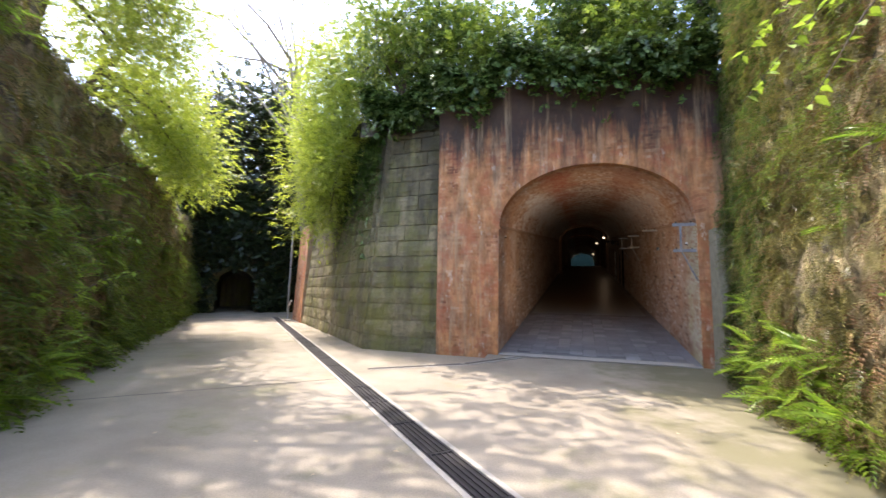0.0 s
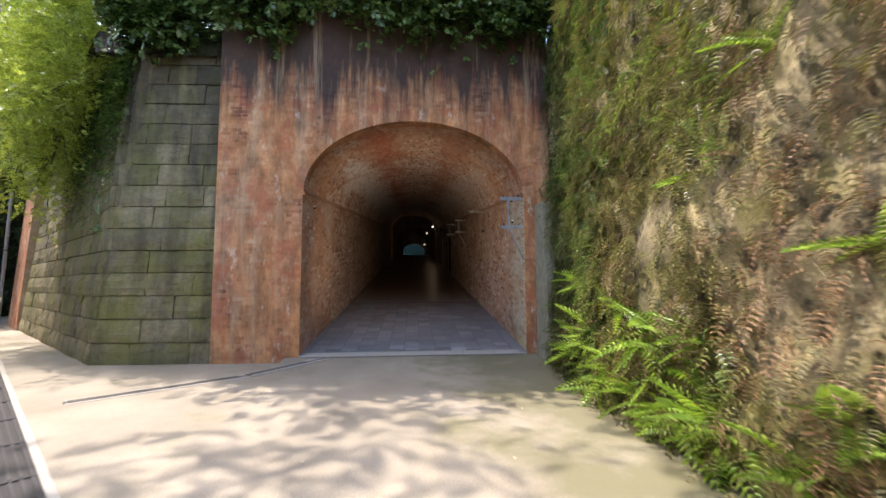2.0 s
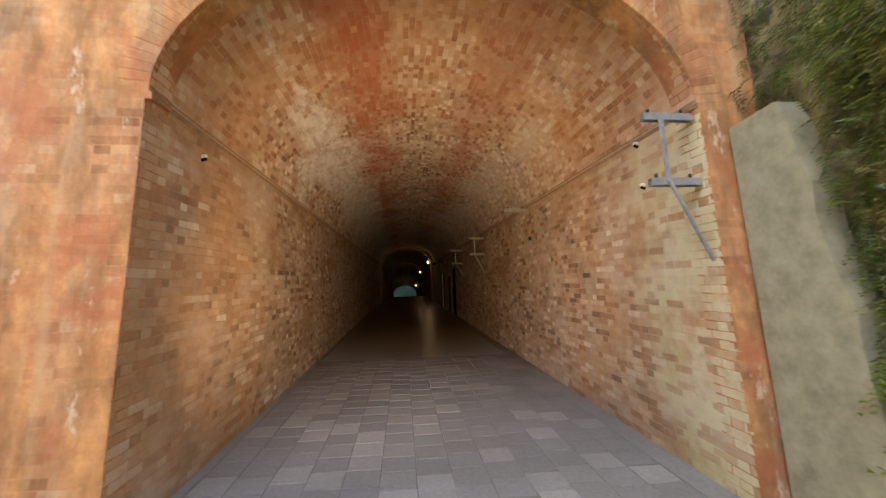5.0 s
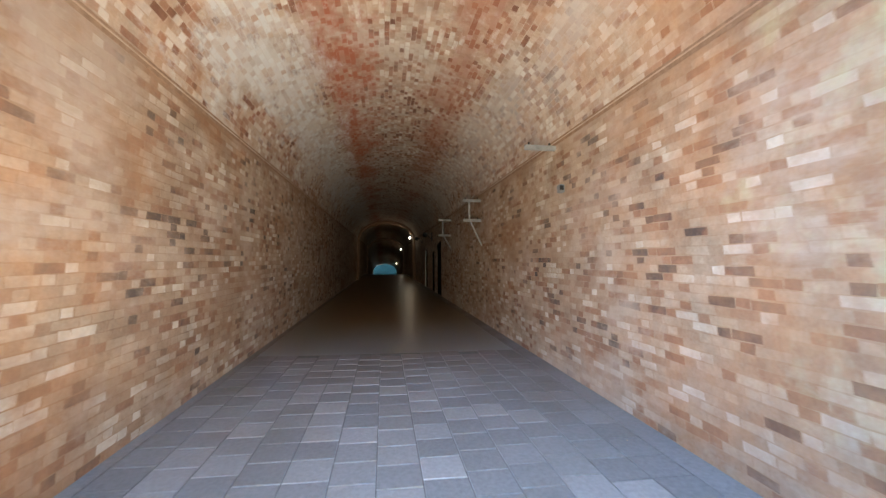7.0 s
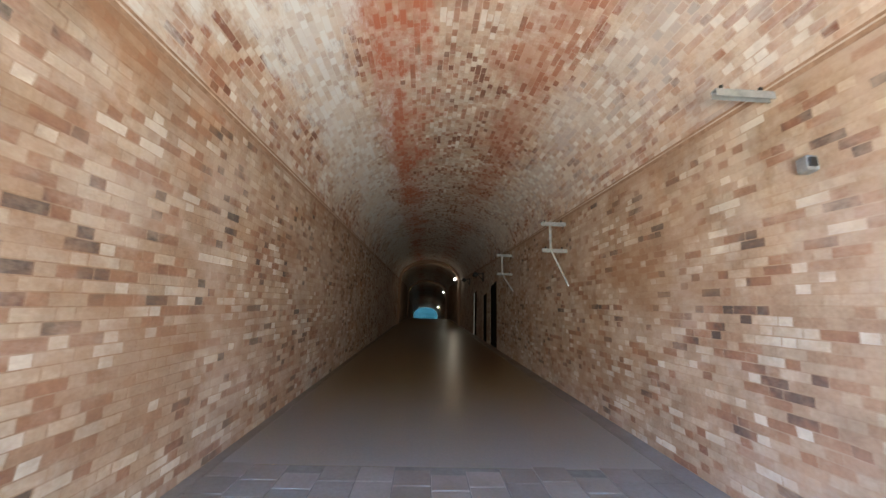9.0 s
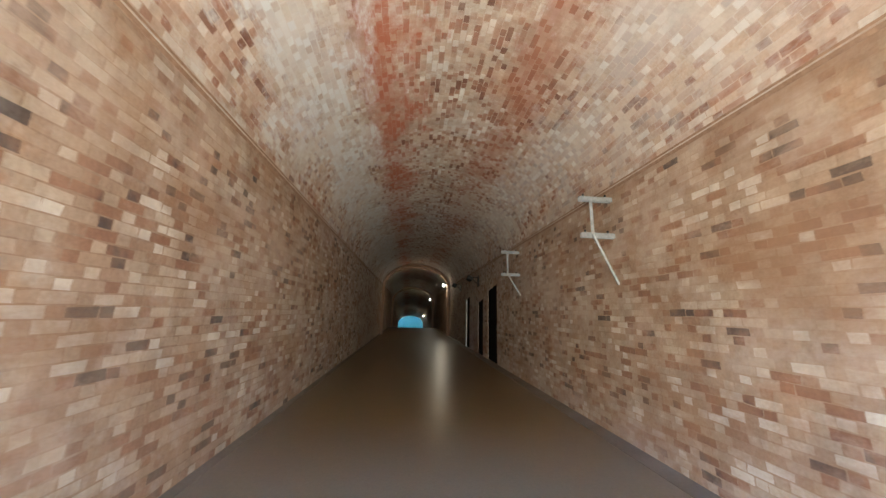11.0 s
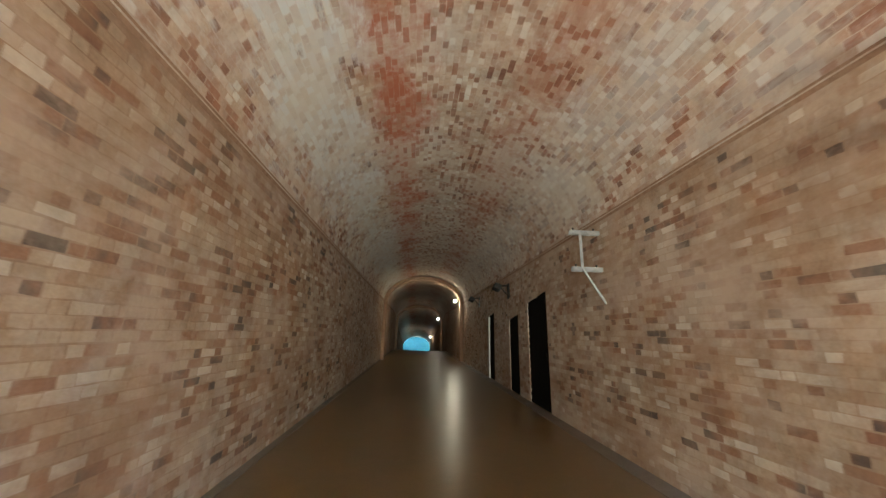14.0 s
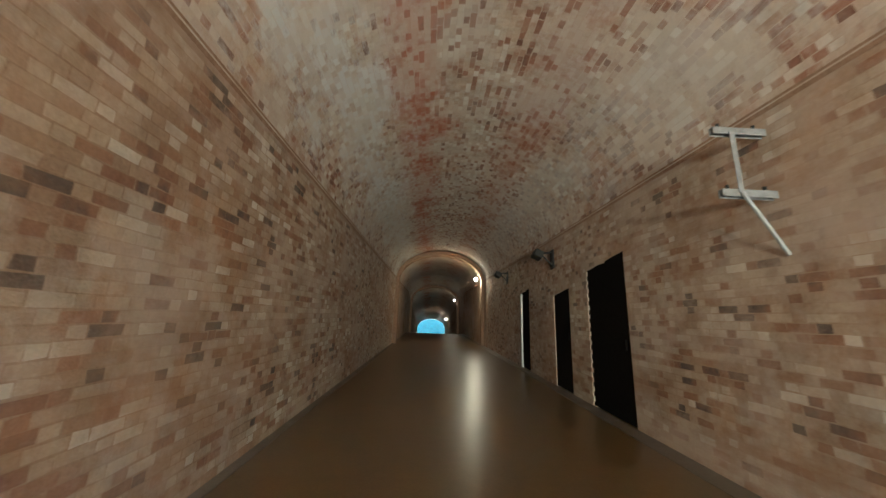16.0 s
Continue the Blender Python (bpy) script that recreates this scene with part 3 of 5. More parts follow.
def right_place(u, v, w):
    return W - w, u, zfa(u) + v


# ---------------------------------------------------------------- portal front
FACE_L, FACE_R = -3.66, 2.62


def arch_z(x, grow=0.0):
    """Height of the opening's edge over the tunnel floor at x."""
    if abs(x) >= WV + grow:
        return SPRING
    return SPRING + (RISE + grow) * math.sqrt(max(0.0, 1 - (x / (WV + grow)) ** 2))


def portal_slab():
    xs = [FACE_L, -W - 0.004] + [-(WV + 0.006) * math.cos(math.pi * i / 40) for i in range(41)] + [W + 0.004, FACE_R]
    V, F = [], []
    z0 = zf(0)
    for i, (a, b) in enumerate(zip(xs, xs[1:])):
        if i == 0 or i == len(xs) - 2:
            la = lb = -0.3
        else:
            la, lb = z0 + arch_z(a, 0.006), z0 + arch_z(b, 0.006)
        k = len(V)
        for y in (0.012, 0.3):
            V.extend([(a, y, la), (b, y, lb), (b, y, TOP), (a, y, TOP)])
        F.extend([(k, k + 1, k + 2, k + 3), (k + 7, k + 6, k + 5, k + 4), (k, k + 4, k + 5, k + 1), (k + 1, k + 5, k + 6, k + 2),
                  (k + 2, k + 6, k + 7, k + 3), (k + 3, k + 7, k + 4, k)])
    return fast_mesh("portal_wall", V, F, portal_one)


wall_portal = structure("wall_portal", portal_slab(), "weathered orange brick tunnel front, blackened towards its top")
RING = 0.23


def in_opening(u, v, half):
    z = v - zf(0)
    if z < SPRING:
        return abs(u) < W + half * 0.4
    return abs(u) < WV + RING and z < arch_z(u, RING) + 0.02


def face_place(u, v, w):
    return u, 0.012 - w, v




def voussoirs():
    """Radial bricks round the opening."""
    n = int(ARC_LEN / (BRICK_H + JOINT))
    meshes = []
    for k in range(n):
        s = (k + 0.5) * ARC_LEN / n
        t = float(np.interp(s, ARC_S, ARC_T))
        nx, nz = math.cos(t) / WV, math.sin(t) / RISE
        l = math.hypot(nx, nz)
        nx, nz = nx / l, nz / l
        px, pz = WV * math.cos(t), zf(0) + SPRING + RISE * math.sin(t)
        meshes.append(Matrix(((-nz, 0, nx, px), (0, 1, 0, 0.0), (nx, 0, nz, pz), (0, 0, 0, 1))))
    bm = bmesh.new()
    box(bm, (BRICK_H + 0.006, 0.05, RING - 0.008), (0, 0.035, (RING - 0.008) / 2), None, 0.003)
    me = bpy.data.meshes.new("voussoir")
    bmesh.ops.recalc_face_normals(bm, faces=bm.faces)
    bm.to_mesh(me)
    bm.free()
    me.materials.append(portal_one)
    for k, m in enumerate(meshes):
        ob = new("brick", me)
        ob.parent = wall_portal
        ob.matrix_world = m @ Matrix.Translation((0, -0.004 * rng.random(), 0))


# ---------------------------------------------------------------- ground
def ground_mesh():
    R = 400.0
    return fast_mesh("ground", [(-R, -R, 0), (R, -R, 0), (R, R, 0), (-R, R, 0)], [(0, 1, 2, 3)], concrete)


ground = structure("ground", ground_mesh(), "sun-dappled pale concrete road with moss stains", "ground")


def ramp_mesh():
    """Tunnel floor bed and the apron before it."""
    prof = [(-1.0, 0.001)] + [(y, zf(y) - 0.02) for y in (0.0, CREST, EXIT, EXIT + 120)]
    V, F = [], []
    for y, z in prof:
        half = W + 0.25 if y <= EXIT else 60
        V += [(-half, y, z), (half, y, z)]
    for k in range(len(prof) - 1):
        F.append((2 * k, 2 * k + 1, 2 * k + 3, 2 * k + 2))
    return fast_mesh("floor", V, F, concrete)


floor = structure("floor", ramp_mesh(), "grey paved tunnel floor rising inwards", "floor")
# ---------------------------------------------------------------- stone retaining walls
COURSE = 0.42
BATTER = 0.09


def stone_block_mesh(length, height, depth, seed):
    """A rough ashlar block; its front looks to -y, its lower left front corner is the origin."""
    r = random.Random(seed)
    bm = bmesh.new()
    j = 0.008
    nx, nz = 5, 4
    grid = [[bm.verts.new((j + (length - 2 * j) * i / (nx - 1), (0.02 if i in (0, nx - 1) or k in (0, nz - 1) else 0.0) + r.uniform(-0.012, 0.012),
                           j + (height - 2 * j) * k / (nz - 1))) for k in range(nz)] for i in range(nx)]
    for i in range(nx - 1):
        for k in range(nz - 1):
            bm.faces.new((grid[i][k], grid[i + 1][k], grid[i + 1][k + 1], grid[i][k + 1]))
    rim = [grid[i][0] for i in range(nx)] + [grid[-1][k] for k in range(1, nz)] + [grid[i][-1] for i in range(nx - 2, -1, -1)] + [grid[0][k] for k in range(nz - 2, 0, -1)]
    back = [bm.verts.new((v.co.x, depth, v.co.z)) for v in rim]
    for a in range(len(rim)):
        b = (a + 1) % len(rim)
        bm.faces.new((rim[b], rim[a], back[a], back[b]))
    me = bpy.data.meshes.new("stone_block")
    bm.to_mesh(me)
    bm.free()
    me.materials.append(stone_mat)
    return me


STONE_LENGTHS = (0.55, 0.7, 0.85, 1.05)
STONES = [[stone_block_mesh(l, COURSE, 0.3, 10 * i + k) for k in range(3)] for i, l in enumerate(STONE_LENGTHS)]


def stone_wall(name, start, end, height, label, seed):
    """A battered wall of coursed blocks from start to end; its front is on the right-hand side of that line."""
    r = random.Random(seed)
    a, b = Vector((*start, 0)), Vector((*end, 0))
    d = (b - a).normalized()
    back = Vector((-d.y, d.x, 0))
    total = (b - a).length
    V, F = [], []
    for off in (0.06, 0.7):
        for s, z in ((0, -0.2), (total, -0.2), (total, height), (0, height)):
            p = a + d * s + back * (off + BATTER * max(z, 0))
            V.append((p.x, p.y, z))
    F = [(0, 1, 2, 3), (7, 6, 5, 4), (0, 4, 5, 1), (1, 5, 6, 2), (2, 6, 7, 3), (3, 7, 4, 0)]
    wall = structure(name, fast_mesh(name, V, F, stone_mat), label)
    turn = math.atan2(d.y, d.x)
    k, z = 0, -0.04
    while z < height - 0.1:
        s = 0.0
        while s < total - 0.05:
            i = r.randrange(len(STONE_LENGTHS))
            l = STONE_LENGTHS[i]
            left = total - s
            if left - l < 0.3:
                l = left
            ob = new("stone_block", STONES[i][r.randrange(3)])
            ob.parent = wall
            p = a + d * s + back * (BATTER * max(z, 0) + r.uniform(-0.012, 0.012))
            ob.matrix_world = Matrix.Translation((p.x, p.y, z)) @ Matrix.Rotation(turn, 4, "Z") @ Matrix.Rotation(-math.atan(BATTER), 4, "X") @ Matrix.Diagonal((l / STONE_LENGTHS[i], 1, 1, 1))
            s += l
        z += COURSE
        k += 1
    return wall


CORNER = (-5.8, 0.1)
SIDE_END = (-12.4, 6.2)
stone_front = stone_wall("wall_stone_front", CORNER, (FACE_L, 0.03), 6.4, "mossy coursed stone retaining wall leaning back", 4)
stone_side = stone_wall("wall_stone_side", SIDE_END, CORNER, 6.2, "sunlit streaked stone retaining wall along the road", 5)


def brick_buttress(name, start, end, height):
    """The brick stretch of the wall along the road."""
    a, b = Vector((*start, 0)), Vector((*end, 0))
    d = (b - a).normalized()
    back = Vector((-d.y, d.x, 0))
    n = (b - a).length

    def place(u, v, w):
        off = -w + 0.05 * v
        return a.x + d.x * u + back.x * off, a.y + d.y * u + back.y * off, v

    V = []
    for off in (0.0, 0.6):
        for s, z in ((0, -0.2), (n, -0.2), (n, height), (0, height)):
            p = a + d * s + back * (off + 0.05 * max(z, 0))
            V.append((p.x, p.y, z))
    F = [(0, 1, 2, 3), (7, 6, 5, 4), (0, 4, 5, 1), (1, 5, 6, 2), (2, 6, 7, 3), (3, 7, 4, 0)]
    ob = structure(name, fast_mesh(name, V, F, mortar), "old red brick wall stretch streaked by rain")
    k = new("wall_bricks", brick_mesh("wall_bricks", bond(0.01, n - 0.01, 0, height), place, portal_mat, 0.02, 31))
    k.parent = ob
    tagged(k, "red bricks", kind="stuff")


brick_buttress("wall_brick_side", (-14.3, 7.95), (-12.43, 6.17), 4.6)


# ---------------------------------------------------------------- cliffs and hill
def fbm(x, y, z):
    p = Vector((x, y, z))
    return noise.fractal(p, 0.9, 2.1, 5)


def line_point(pts, s):
    for (a, b) in zip(pts, pts[1:]):
        l = math.dist(a, b)
        if s <= l or b is pts[-1]:
            return a[0] + (b[0] - a[0]) * s / l, a[1] + (b[1] - a[1]) * s / l
        s -= l


def cliff_sheet(name, pts, out, height, rough, lean, back, mat, step=0.16, slope=0.25):
    """A rock face along a ground line that bends over into the slope behind it. out: way of the face."""
    total = sum(math.dist(a, b) for a, b in zip(pts, pts[1:]))
    us = np.linspace(0, total, int(total / step))
    vs = np.concatenate([np.linspace(-0.1, height, int(height / step)), height + np.array([0.4, 1, 2, 4, 8, 14, back])])

    def fn(u, v):
        x, y = line_point(pts, u)
        if v <= height:
            off, z = -lean * max(v, 0), v
        else:
            off, z = -lean * height - (v - height), height + (v - height) * slope
        d = rough * (0.35 + 0.65 * min(1, max(0, v) / 1.2)) * fbm(x * 0.55, y * 0.55, z * 0.45) + 0.6 * rough * fbm(x * 2.2 + 9, y * 2.2, z * 1.7)
        if v < 0.05:
            d = 0.0
        return x + out[0] * (off + d), y + out[1] * (off + d), z
    return sheet(name, us, vs, fn, mat), fn, total


R_PTS = [(2.5, 0.4), (2.46, -0.2), (2.28, -3.0), (2.18, -8.2), (13, -19)]
r_mesh, r_fn, r_total = cliff_sheet("cliff", R_PTS, (-1, 0), 8.5, 0.22, 0.05, 25, cliff_mat)
cliff_right = structure("cliff_right", r_mesh, "yellowish rock cliff overgrown with ferns and moss", "cliff")
L_PTS = [(8, -21.5), (-6.92, -6.58), (-20.6, 7.1), (-28, 14.5)]
l_mesh, l_fn, l_total = cliff_sheet("cliff", L_PTS, (0.707, 0.707), 5.2, 0.35, 0.06, 25, cliff_dark, 0.22, 0.3)
cliff_left = structure("cliff_left", l_mesh, "dark rock cutting with moss and roots", "cliff")


def hill_fn(u, v):
    xl = -6.3 - 1.02 * max(v - 0.6, 0)
    x = xl + (26 - xl) * u
    z = 6.35 + 0.22 * min(v, 30) + 0.35 * fbm(x * 0.4, v * 0.4, 2)
    return x, v, z if v > 0.6 else 6.0


hill = structure("hill", sheet("hill", np.linspace(0, 1, 60), np.concatenate([[0.5], np.linspace(0.65, 12, 40), np.linspace(13, EXIT, 30)]), hill_fn, soil_mat),
                 "leaf-strewn soil slope above the tunnel front", "ground")


def plaster_strip():
    V, F = [], []
    rows = 14
    r = random.Random(2)
    for k in range(rows + 1):
        z = -0.05 + 2.95 * k / rows
        far = -0.85 + 0.4 * k / rows + r.uniform(-0.06, 0.06)
        V += [(2.3, -0.02, z), (2.3, far, z), (2.5, far, z), (2.5, -0.02, z)]
    for k in range(rows):
        for i in range(4):
            j = (i + 1) % 4
            F.append((4 * k + i, 4 * k + j, 4 * k + 4 + j, 4 * k + 4 + i))
    F.append((4 * rows, 4 * rows + 1, 4 * rows + 2, 4 * rows + 3))
    return fast_mesh("plaster_patch", V, F, plaster)


structure("wall_plaster", plaster_strip(), "grey-green cement patch beside the tunnel front")


# ---------------------------------------------------------------- far end of the road
def far_portal():
    """A wall across the road with a small dark tunnel."""
    o = Vector((-20.9, 10.7, 0))
    s_way, back = Vector((0.707, 0.707, 0)), Vector((-0.707, 0.707, 0))
    bm = bmesh.new()
    half, spring, rise, top, lo, hi = 1.15, 1.55, 1.1, 8.5, -4.5, 5.5
    n = 16
    edge = [(-half, 0.0)] + [(-half * math.cos(math.pi * i / n), spring + rise * math.sin(math.pi * i / n)) for i in range(n + 1)] + [(half, 0.0)]

    def at(s, z, d):
        p = o + s_way * s + back * d
        return bm.verts.new((p.x, p.y, z))

    front = [at(s, z, 0) for s, z in edge]
    deep = [at(s, z, 9) for s, z in edge]
    tops = [at(s, top, 0) for s, z in edge]
    for i in range(len(edge) - 1):
        bm.faces.new((front[i], front[i + 1], deep[i + 1], deep[i]))
        if abs(edge[i][0] - edge[i + 1][0]) > 1e-5:
            bm.faces.new((front[i], tops[i], tops[i + 1], front[i + 1]))
    bm.faces.new(deep)
    for a, b in ((lo, -half), (half, hi)):
        bm.faces.new((at(a, -0.1, 0), at(b, -0.1, 0), at(b, top, 0), at(a, top, 0)))
    me = bpy.data.meshes.new("far_portal")
    bm.to_mesh(me)
    bm.free()
    me.materials.append(stone_mat)
    structure("wall_far", me, "shaded wall with a small dark tunnel mouth")


far_portal()


# ---------------------------------------------------------------- drains and road joints
worn_iron = plain_material("worn_iron", (0.15, 0.135, 0.11), 0.8, 0.2)


def drain(start, end, width, group, bars=None, label="black iron slot drain between concrete kerbs"):
    a, b = Vector((*start, 0)), Vector((*end, 0))
    d = (b - a).normalized()
    total = (b - a).length
    base = empty("drain", Matrix.Translation(a) @ Matrix.Rotation(math.atan2(d.y, d.x), 4, "Z"), label, "drain", group)
    for side in (-1, 1):
        bm = bmesh.new()
        box(bm, (total, 0.06, 0.05), (total / 2, side * (width / 2 + 0.03), -0.016), None, 0.004)
        part("kerb", bm, kerb_mat, base)
    bm = bmesh.new()
    box(bm, (total, width, 0.012), (total / 2, 0, -0.001))
    part("channel", bm, bars or black_iron, base)
    bm = bmesh.new()
    box(bm, (0.95, 0.022, 0.014), (0.5, 0, 0.01))
    bar = bpy.data.meshes.new("grate_bar")
    bm.to_mesh(bar)
    bm.free()
    bar.materials.append(bars or iron)
    bm = bmesh.new()
    box(bm, (0.03, width - 0.02, 0.016), (0.0, 0, 0.009))
    cross = bpy.data.meshes.new("grate_end")
    bm.to_mesh(cross)
    bm.free()
    cross.materials.append(bars or iron)
    for k in range(int(total)):
        n = max(3, int(width / 0.055))
        for i in range(n):
            ob = part("grate_bar", bar, None, base)
            ob.location = (k, -width / 2 + (i + 0.5) * width / n, 0)
        ob = part("grate_end", cross, None, base)
        ob.location = (k, 0, 0)
    return base


drain((2.0, -9.35), (-16.0, 8.65), 0.3, "road drains")
drain((-4.25, -2.3), (-2.62, -1.0), 0.13, "road drains", worn_iron, "narrow worn slot drain set in the concrete")
apron_drain = drain((-2.6, -0.98), (-1.6, -0.08), 0.13, "road drains", worn_iron, "narrow worn slot drain that rises with the apron")
apron_drain.matrix_world = apron_drain.matrix_world @ Matrix.Rotation(-math.atan(0.09 * 0.67), 4, "Y") @ Matrix.Translation((0, 0, 0.008))


def joint_line(a, b, w=0.025):
    a, b = Vector((*a, 0)), Vector((*b, 0))
    d = (b - a).normalized()
    s = Vector((-d.y, d.x, 0)) * w / 2
    n = 24
    V, F = [], []
    for k in range(n + 1):
        p = a + (b - a) * k / n + s * rng.normal(0, 0.4)
        V += [tuple(p + s + Vector((0, 0, 0.004))), tuple(p - s + Vector((0, 0, 0.004)))]
    F = [(2 * k, 2 * k + 1, 2 * k + 3, 2 * k + 2) for k in range(n)]
    structure("trim_joint", fast_mesh("joint", V, F, dark_joint), "dark expansion joint in the concrete", "joint")


dark_joint = plain_material("joint_tar", (0.06, 0.05, 0.04), 0.9)
joint_line((-7.2, -6.2), (-4.3, -3.3))
joint_line((-11.6, -1.8), (-8.8, 0.9))
joint_line((-16, 2.6), (-13.2, 5.4))
joint_line((-1.5, -0.42), (2.3, -0.42), 0.04)


# ---------------------------------------------------------------- plants
def crown_poses(centres, per, spread, size, flat=0.6):
    c = np.repeat(np.asarray(centres), per, 0)
    off = rng.normal(0, 1, c.shape) * np.asarray(spread)
    pos = c + off
    ahead = off + rng.normal(0, 0.6, c.shape)
    ahead[:, 2] = ahead[:, 2] * flat - 0.25 * np.abs(spread[0])
    up = rng.normal(0, 0.45, c.shape) + np.array([0, 0, 1])
    return frames_of(pos, ahead, up, rng.uniform(0.7, 1.3, len(c)) * size)


def tree(base, top, limbs, leaf, sprays, label, radius=0.16, spray=0.4, spread=(0.6, 0.6, 0.4), wood=None, category="tree", seed=1, leaf_size=0.3):
    """A tree from base to top with limbs that carry clumps of leafy twigs."""
    r = random.Random(seed)
    base, top = Vector(base), Vector(top)
    thing = empty("tree", Matrix.Translation(base), label, category)
    bm = bmesh.new()
    pts = [Vector((0, 0, -0.3))] + [(top - base) * f + Vector((r.uniform(-.15, .15), r.uniform(-.15, .15), 0)) for f in (0.25, 0.5, 0.75, 1.0)]
    tube(bm, pts, [radius * f for f in (1.2, 0.95, 0.75, 0.5, 0.2)], 8)
    centres = []
    for tip in limbs:
        tip = Vector(tip) - base
        f = r.uniform(0.35, 0.85)
        root = (top - base) * f
        mid = root.lerp(tip, 0.5) + Vector((r.uniform(-.3, .3), r.uniform(-.3, .3), r.uniform(0.1, 0.5)))
        tube(bm, [root, mid, tip], [radius * 0.45, radius * 0.28, radius * 0.08], 6)
        for k in range(5):
            q = mid.lerp(tip, 0.2 + 0.2 * k) + Vector((r.gauss(0, spread[0] * 0.7), r.gauss(0, spread[1] * 0.7), r.gauss(0, spread[2] * 0.7)))
            tube(bm, [mid.lerp(tip, 0.15 * k), q], [radius * 0.12, radius * 0.04], 4)
            centres.append(tuple(q))
        centres.append(tuple(tip))
    part("trunk", bm, wood or bark, thing)
    if sprays:
        per = max(1, sprays // len(centres))
        tv, tf = spray_template(8, seed, leaf_size)
        part("crown", scatter("crown", tv, tf, crown_poses(centres, per, spread, spray), leaf), None, thing)
    return thing


def ring_of(centre, radius, n, dz, seed):
    r = random.Random(seed)
    return [(centre[0] + radius * math.cos(a) * r.uniform(.6, 1), centre[1] + radius * math.sin(a) * r.uniform(.6, 1), centre[2] + r.uniform(-dz, dz))
            for a in (2 * math.pi * (i + r.random() * 0.5) / n for i in range(n))]


# bright maple over the left cutting
tree((-13.0, -3.6, 5.2), (-11.6, -2.6, 8.0), [(-11.4, -1.4, 6.4), (-13.0, 0.8, 6.2), (-14.6, 1.8, 5.6), (-10.4, -2.6, 7.4), (-12.4, -1.2, 7.8), (-14.4, 0.6, 7.6), (-11.8, -0.6, 5.4), (-13.4, 1.2, 5.2)],
     maple_leaf, 10000, "bright yellow-green maple hanging over the rock cutting", 0.16, 0.28, (0.6, 0.6, 0.45), seed=3, leaf_size=0.22)
tree((-9.6, -6.2, 5.2), (-9.0, -5.4, 8.6), [(-8.2, -4.2, 7.0), (-9.0, -3.6, 7.6), (-10.2, -3.4, 6.8), (-7.8, -5.4, 8.2), (-9.0, -4.4, 8.8)],
     maple_leaf, 5000, "green young maple on the cutting edge", 0.12, 0.27, (0.6, 0.6, 0.45), seed=5, leaf_size=0.22)
# added tree, itself unseen, whose crown casts dapples on the road
tree((-11.0, -5.2, 5.5), (-9.6, -4.6, 12.5), [(-6.4, -3.4, 11.4), (-5.2, -2.2, 11.0), (-7.4, -5.2, 11.6), (-5.6, -4.6, 12.0), (-8.6, -2.6, 12.2), (-4.0, -3.2, 11.6), (-6.2, -1.2, 11.8)],
     fern_leaf, 1000, "added unseen tree over the road that dapples it with shade", 0.2, 0.34, (0.6, 0.6, 0.35), seed=11)
# maple over the stone corner
tree((-9.6, 5.2, 6.6), (-9.0, 4.0, 8.8), [(-8.6, 2.2, 5.0), (-8.9, 2.4, 6.4), (-7.8, 1.4, 5.6), (-9.6, 3.2, 4.6), (-8.2, 1.9, 7.6), (-9.6, 3.0, 7.2), (-7.4, 1.6, 7.0), (-9.2, 2.8, 3.9), (-8.4, 2.2, 4.2), (-10.2, 3.6, 5.8), (-8.8, 2.4, 9.0), (-7.9, 1.8, 8.8), (-9.8, 3.2, 9.4), (-7.0, 1.8, 9.4), (-8.8, 2.6, 10.4), (-10.6, 3.8, 8.2)],
     maple_leaf, 20000, "bright yellow-green maple hanging over the stone wall", 0.18, 0.27, (0.52, 0.52, 0.45), seed=7, leaf_size=0.2)
# shrubs and trees above the tunnel front
for k, (x, y, h) in enumerate([(-5.6, 1.4, 3.2), (-4.2, 2.2, 4.4), (-2.6, 1.6, 3.0), (-0.6, 2.4, 3.6), (1.2, 1.8, 3.2), (2.8, 2.6, 3.8), (0.6, 5.0, 5.5), (-3.4, 5.5, 6.5), (4.6, 1.0, 4.2), (-6.8, 4.2, 5.5)]):
    tree((x, y, 6.3 + 0.2 * y), (x + 0.3, y - 0.2, 6.3 + h), ring_of((x, y - 0.3, 6.3 + h * 0.75), 1.2, 6, h * 0.3, k), ivy_leaf if k % 2 else fern_leaf, 1700,
         "dark green broadleaf tree on the slope above the tunnel" if k % 2 else "leafy light green shrub on the slope above the tunnel", 0.11, 0.3, (0.5, 0.5, 0.42), seed=20 + k)
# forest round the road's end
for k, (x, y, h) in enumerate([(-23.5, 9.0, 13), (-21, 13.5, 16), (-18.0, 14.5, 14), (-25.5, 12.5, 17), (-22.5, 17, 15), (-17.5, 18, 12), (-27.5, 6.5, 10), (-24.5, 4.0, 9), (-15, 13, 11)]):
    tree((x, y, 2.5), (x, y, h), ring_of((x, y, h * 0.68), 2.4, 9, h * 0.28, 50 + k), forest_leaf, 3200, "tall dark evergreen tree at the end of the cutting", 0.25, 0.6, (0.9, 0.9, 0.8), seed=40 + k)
# sparse branches against the sky
tree((-15.0, 9.5, 5.0), (-14.6, 7.0, 15.5), ring_of((-15.2, 6.2, 14.6), 3.4, 16, 1.8, 91), forest_leaf, 260, "sparsely leaved grey tree against the sky", 0.2, 0.26, (1.0, 1.0, 0.7), grey_bark, seed=91)


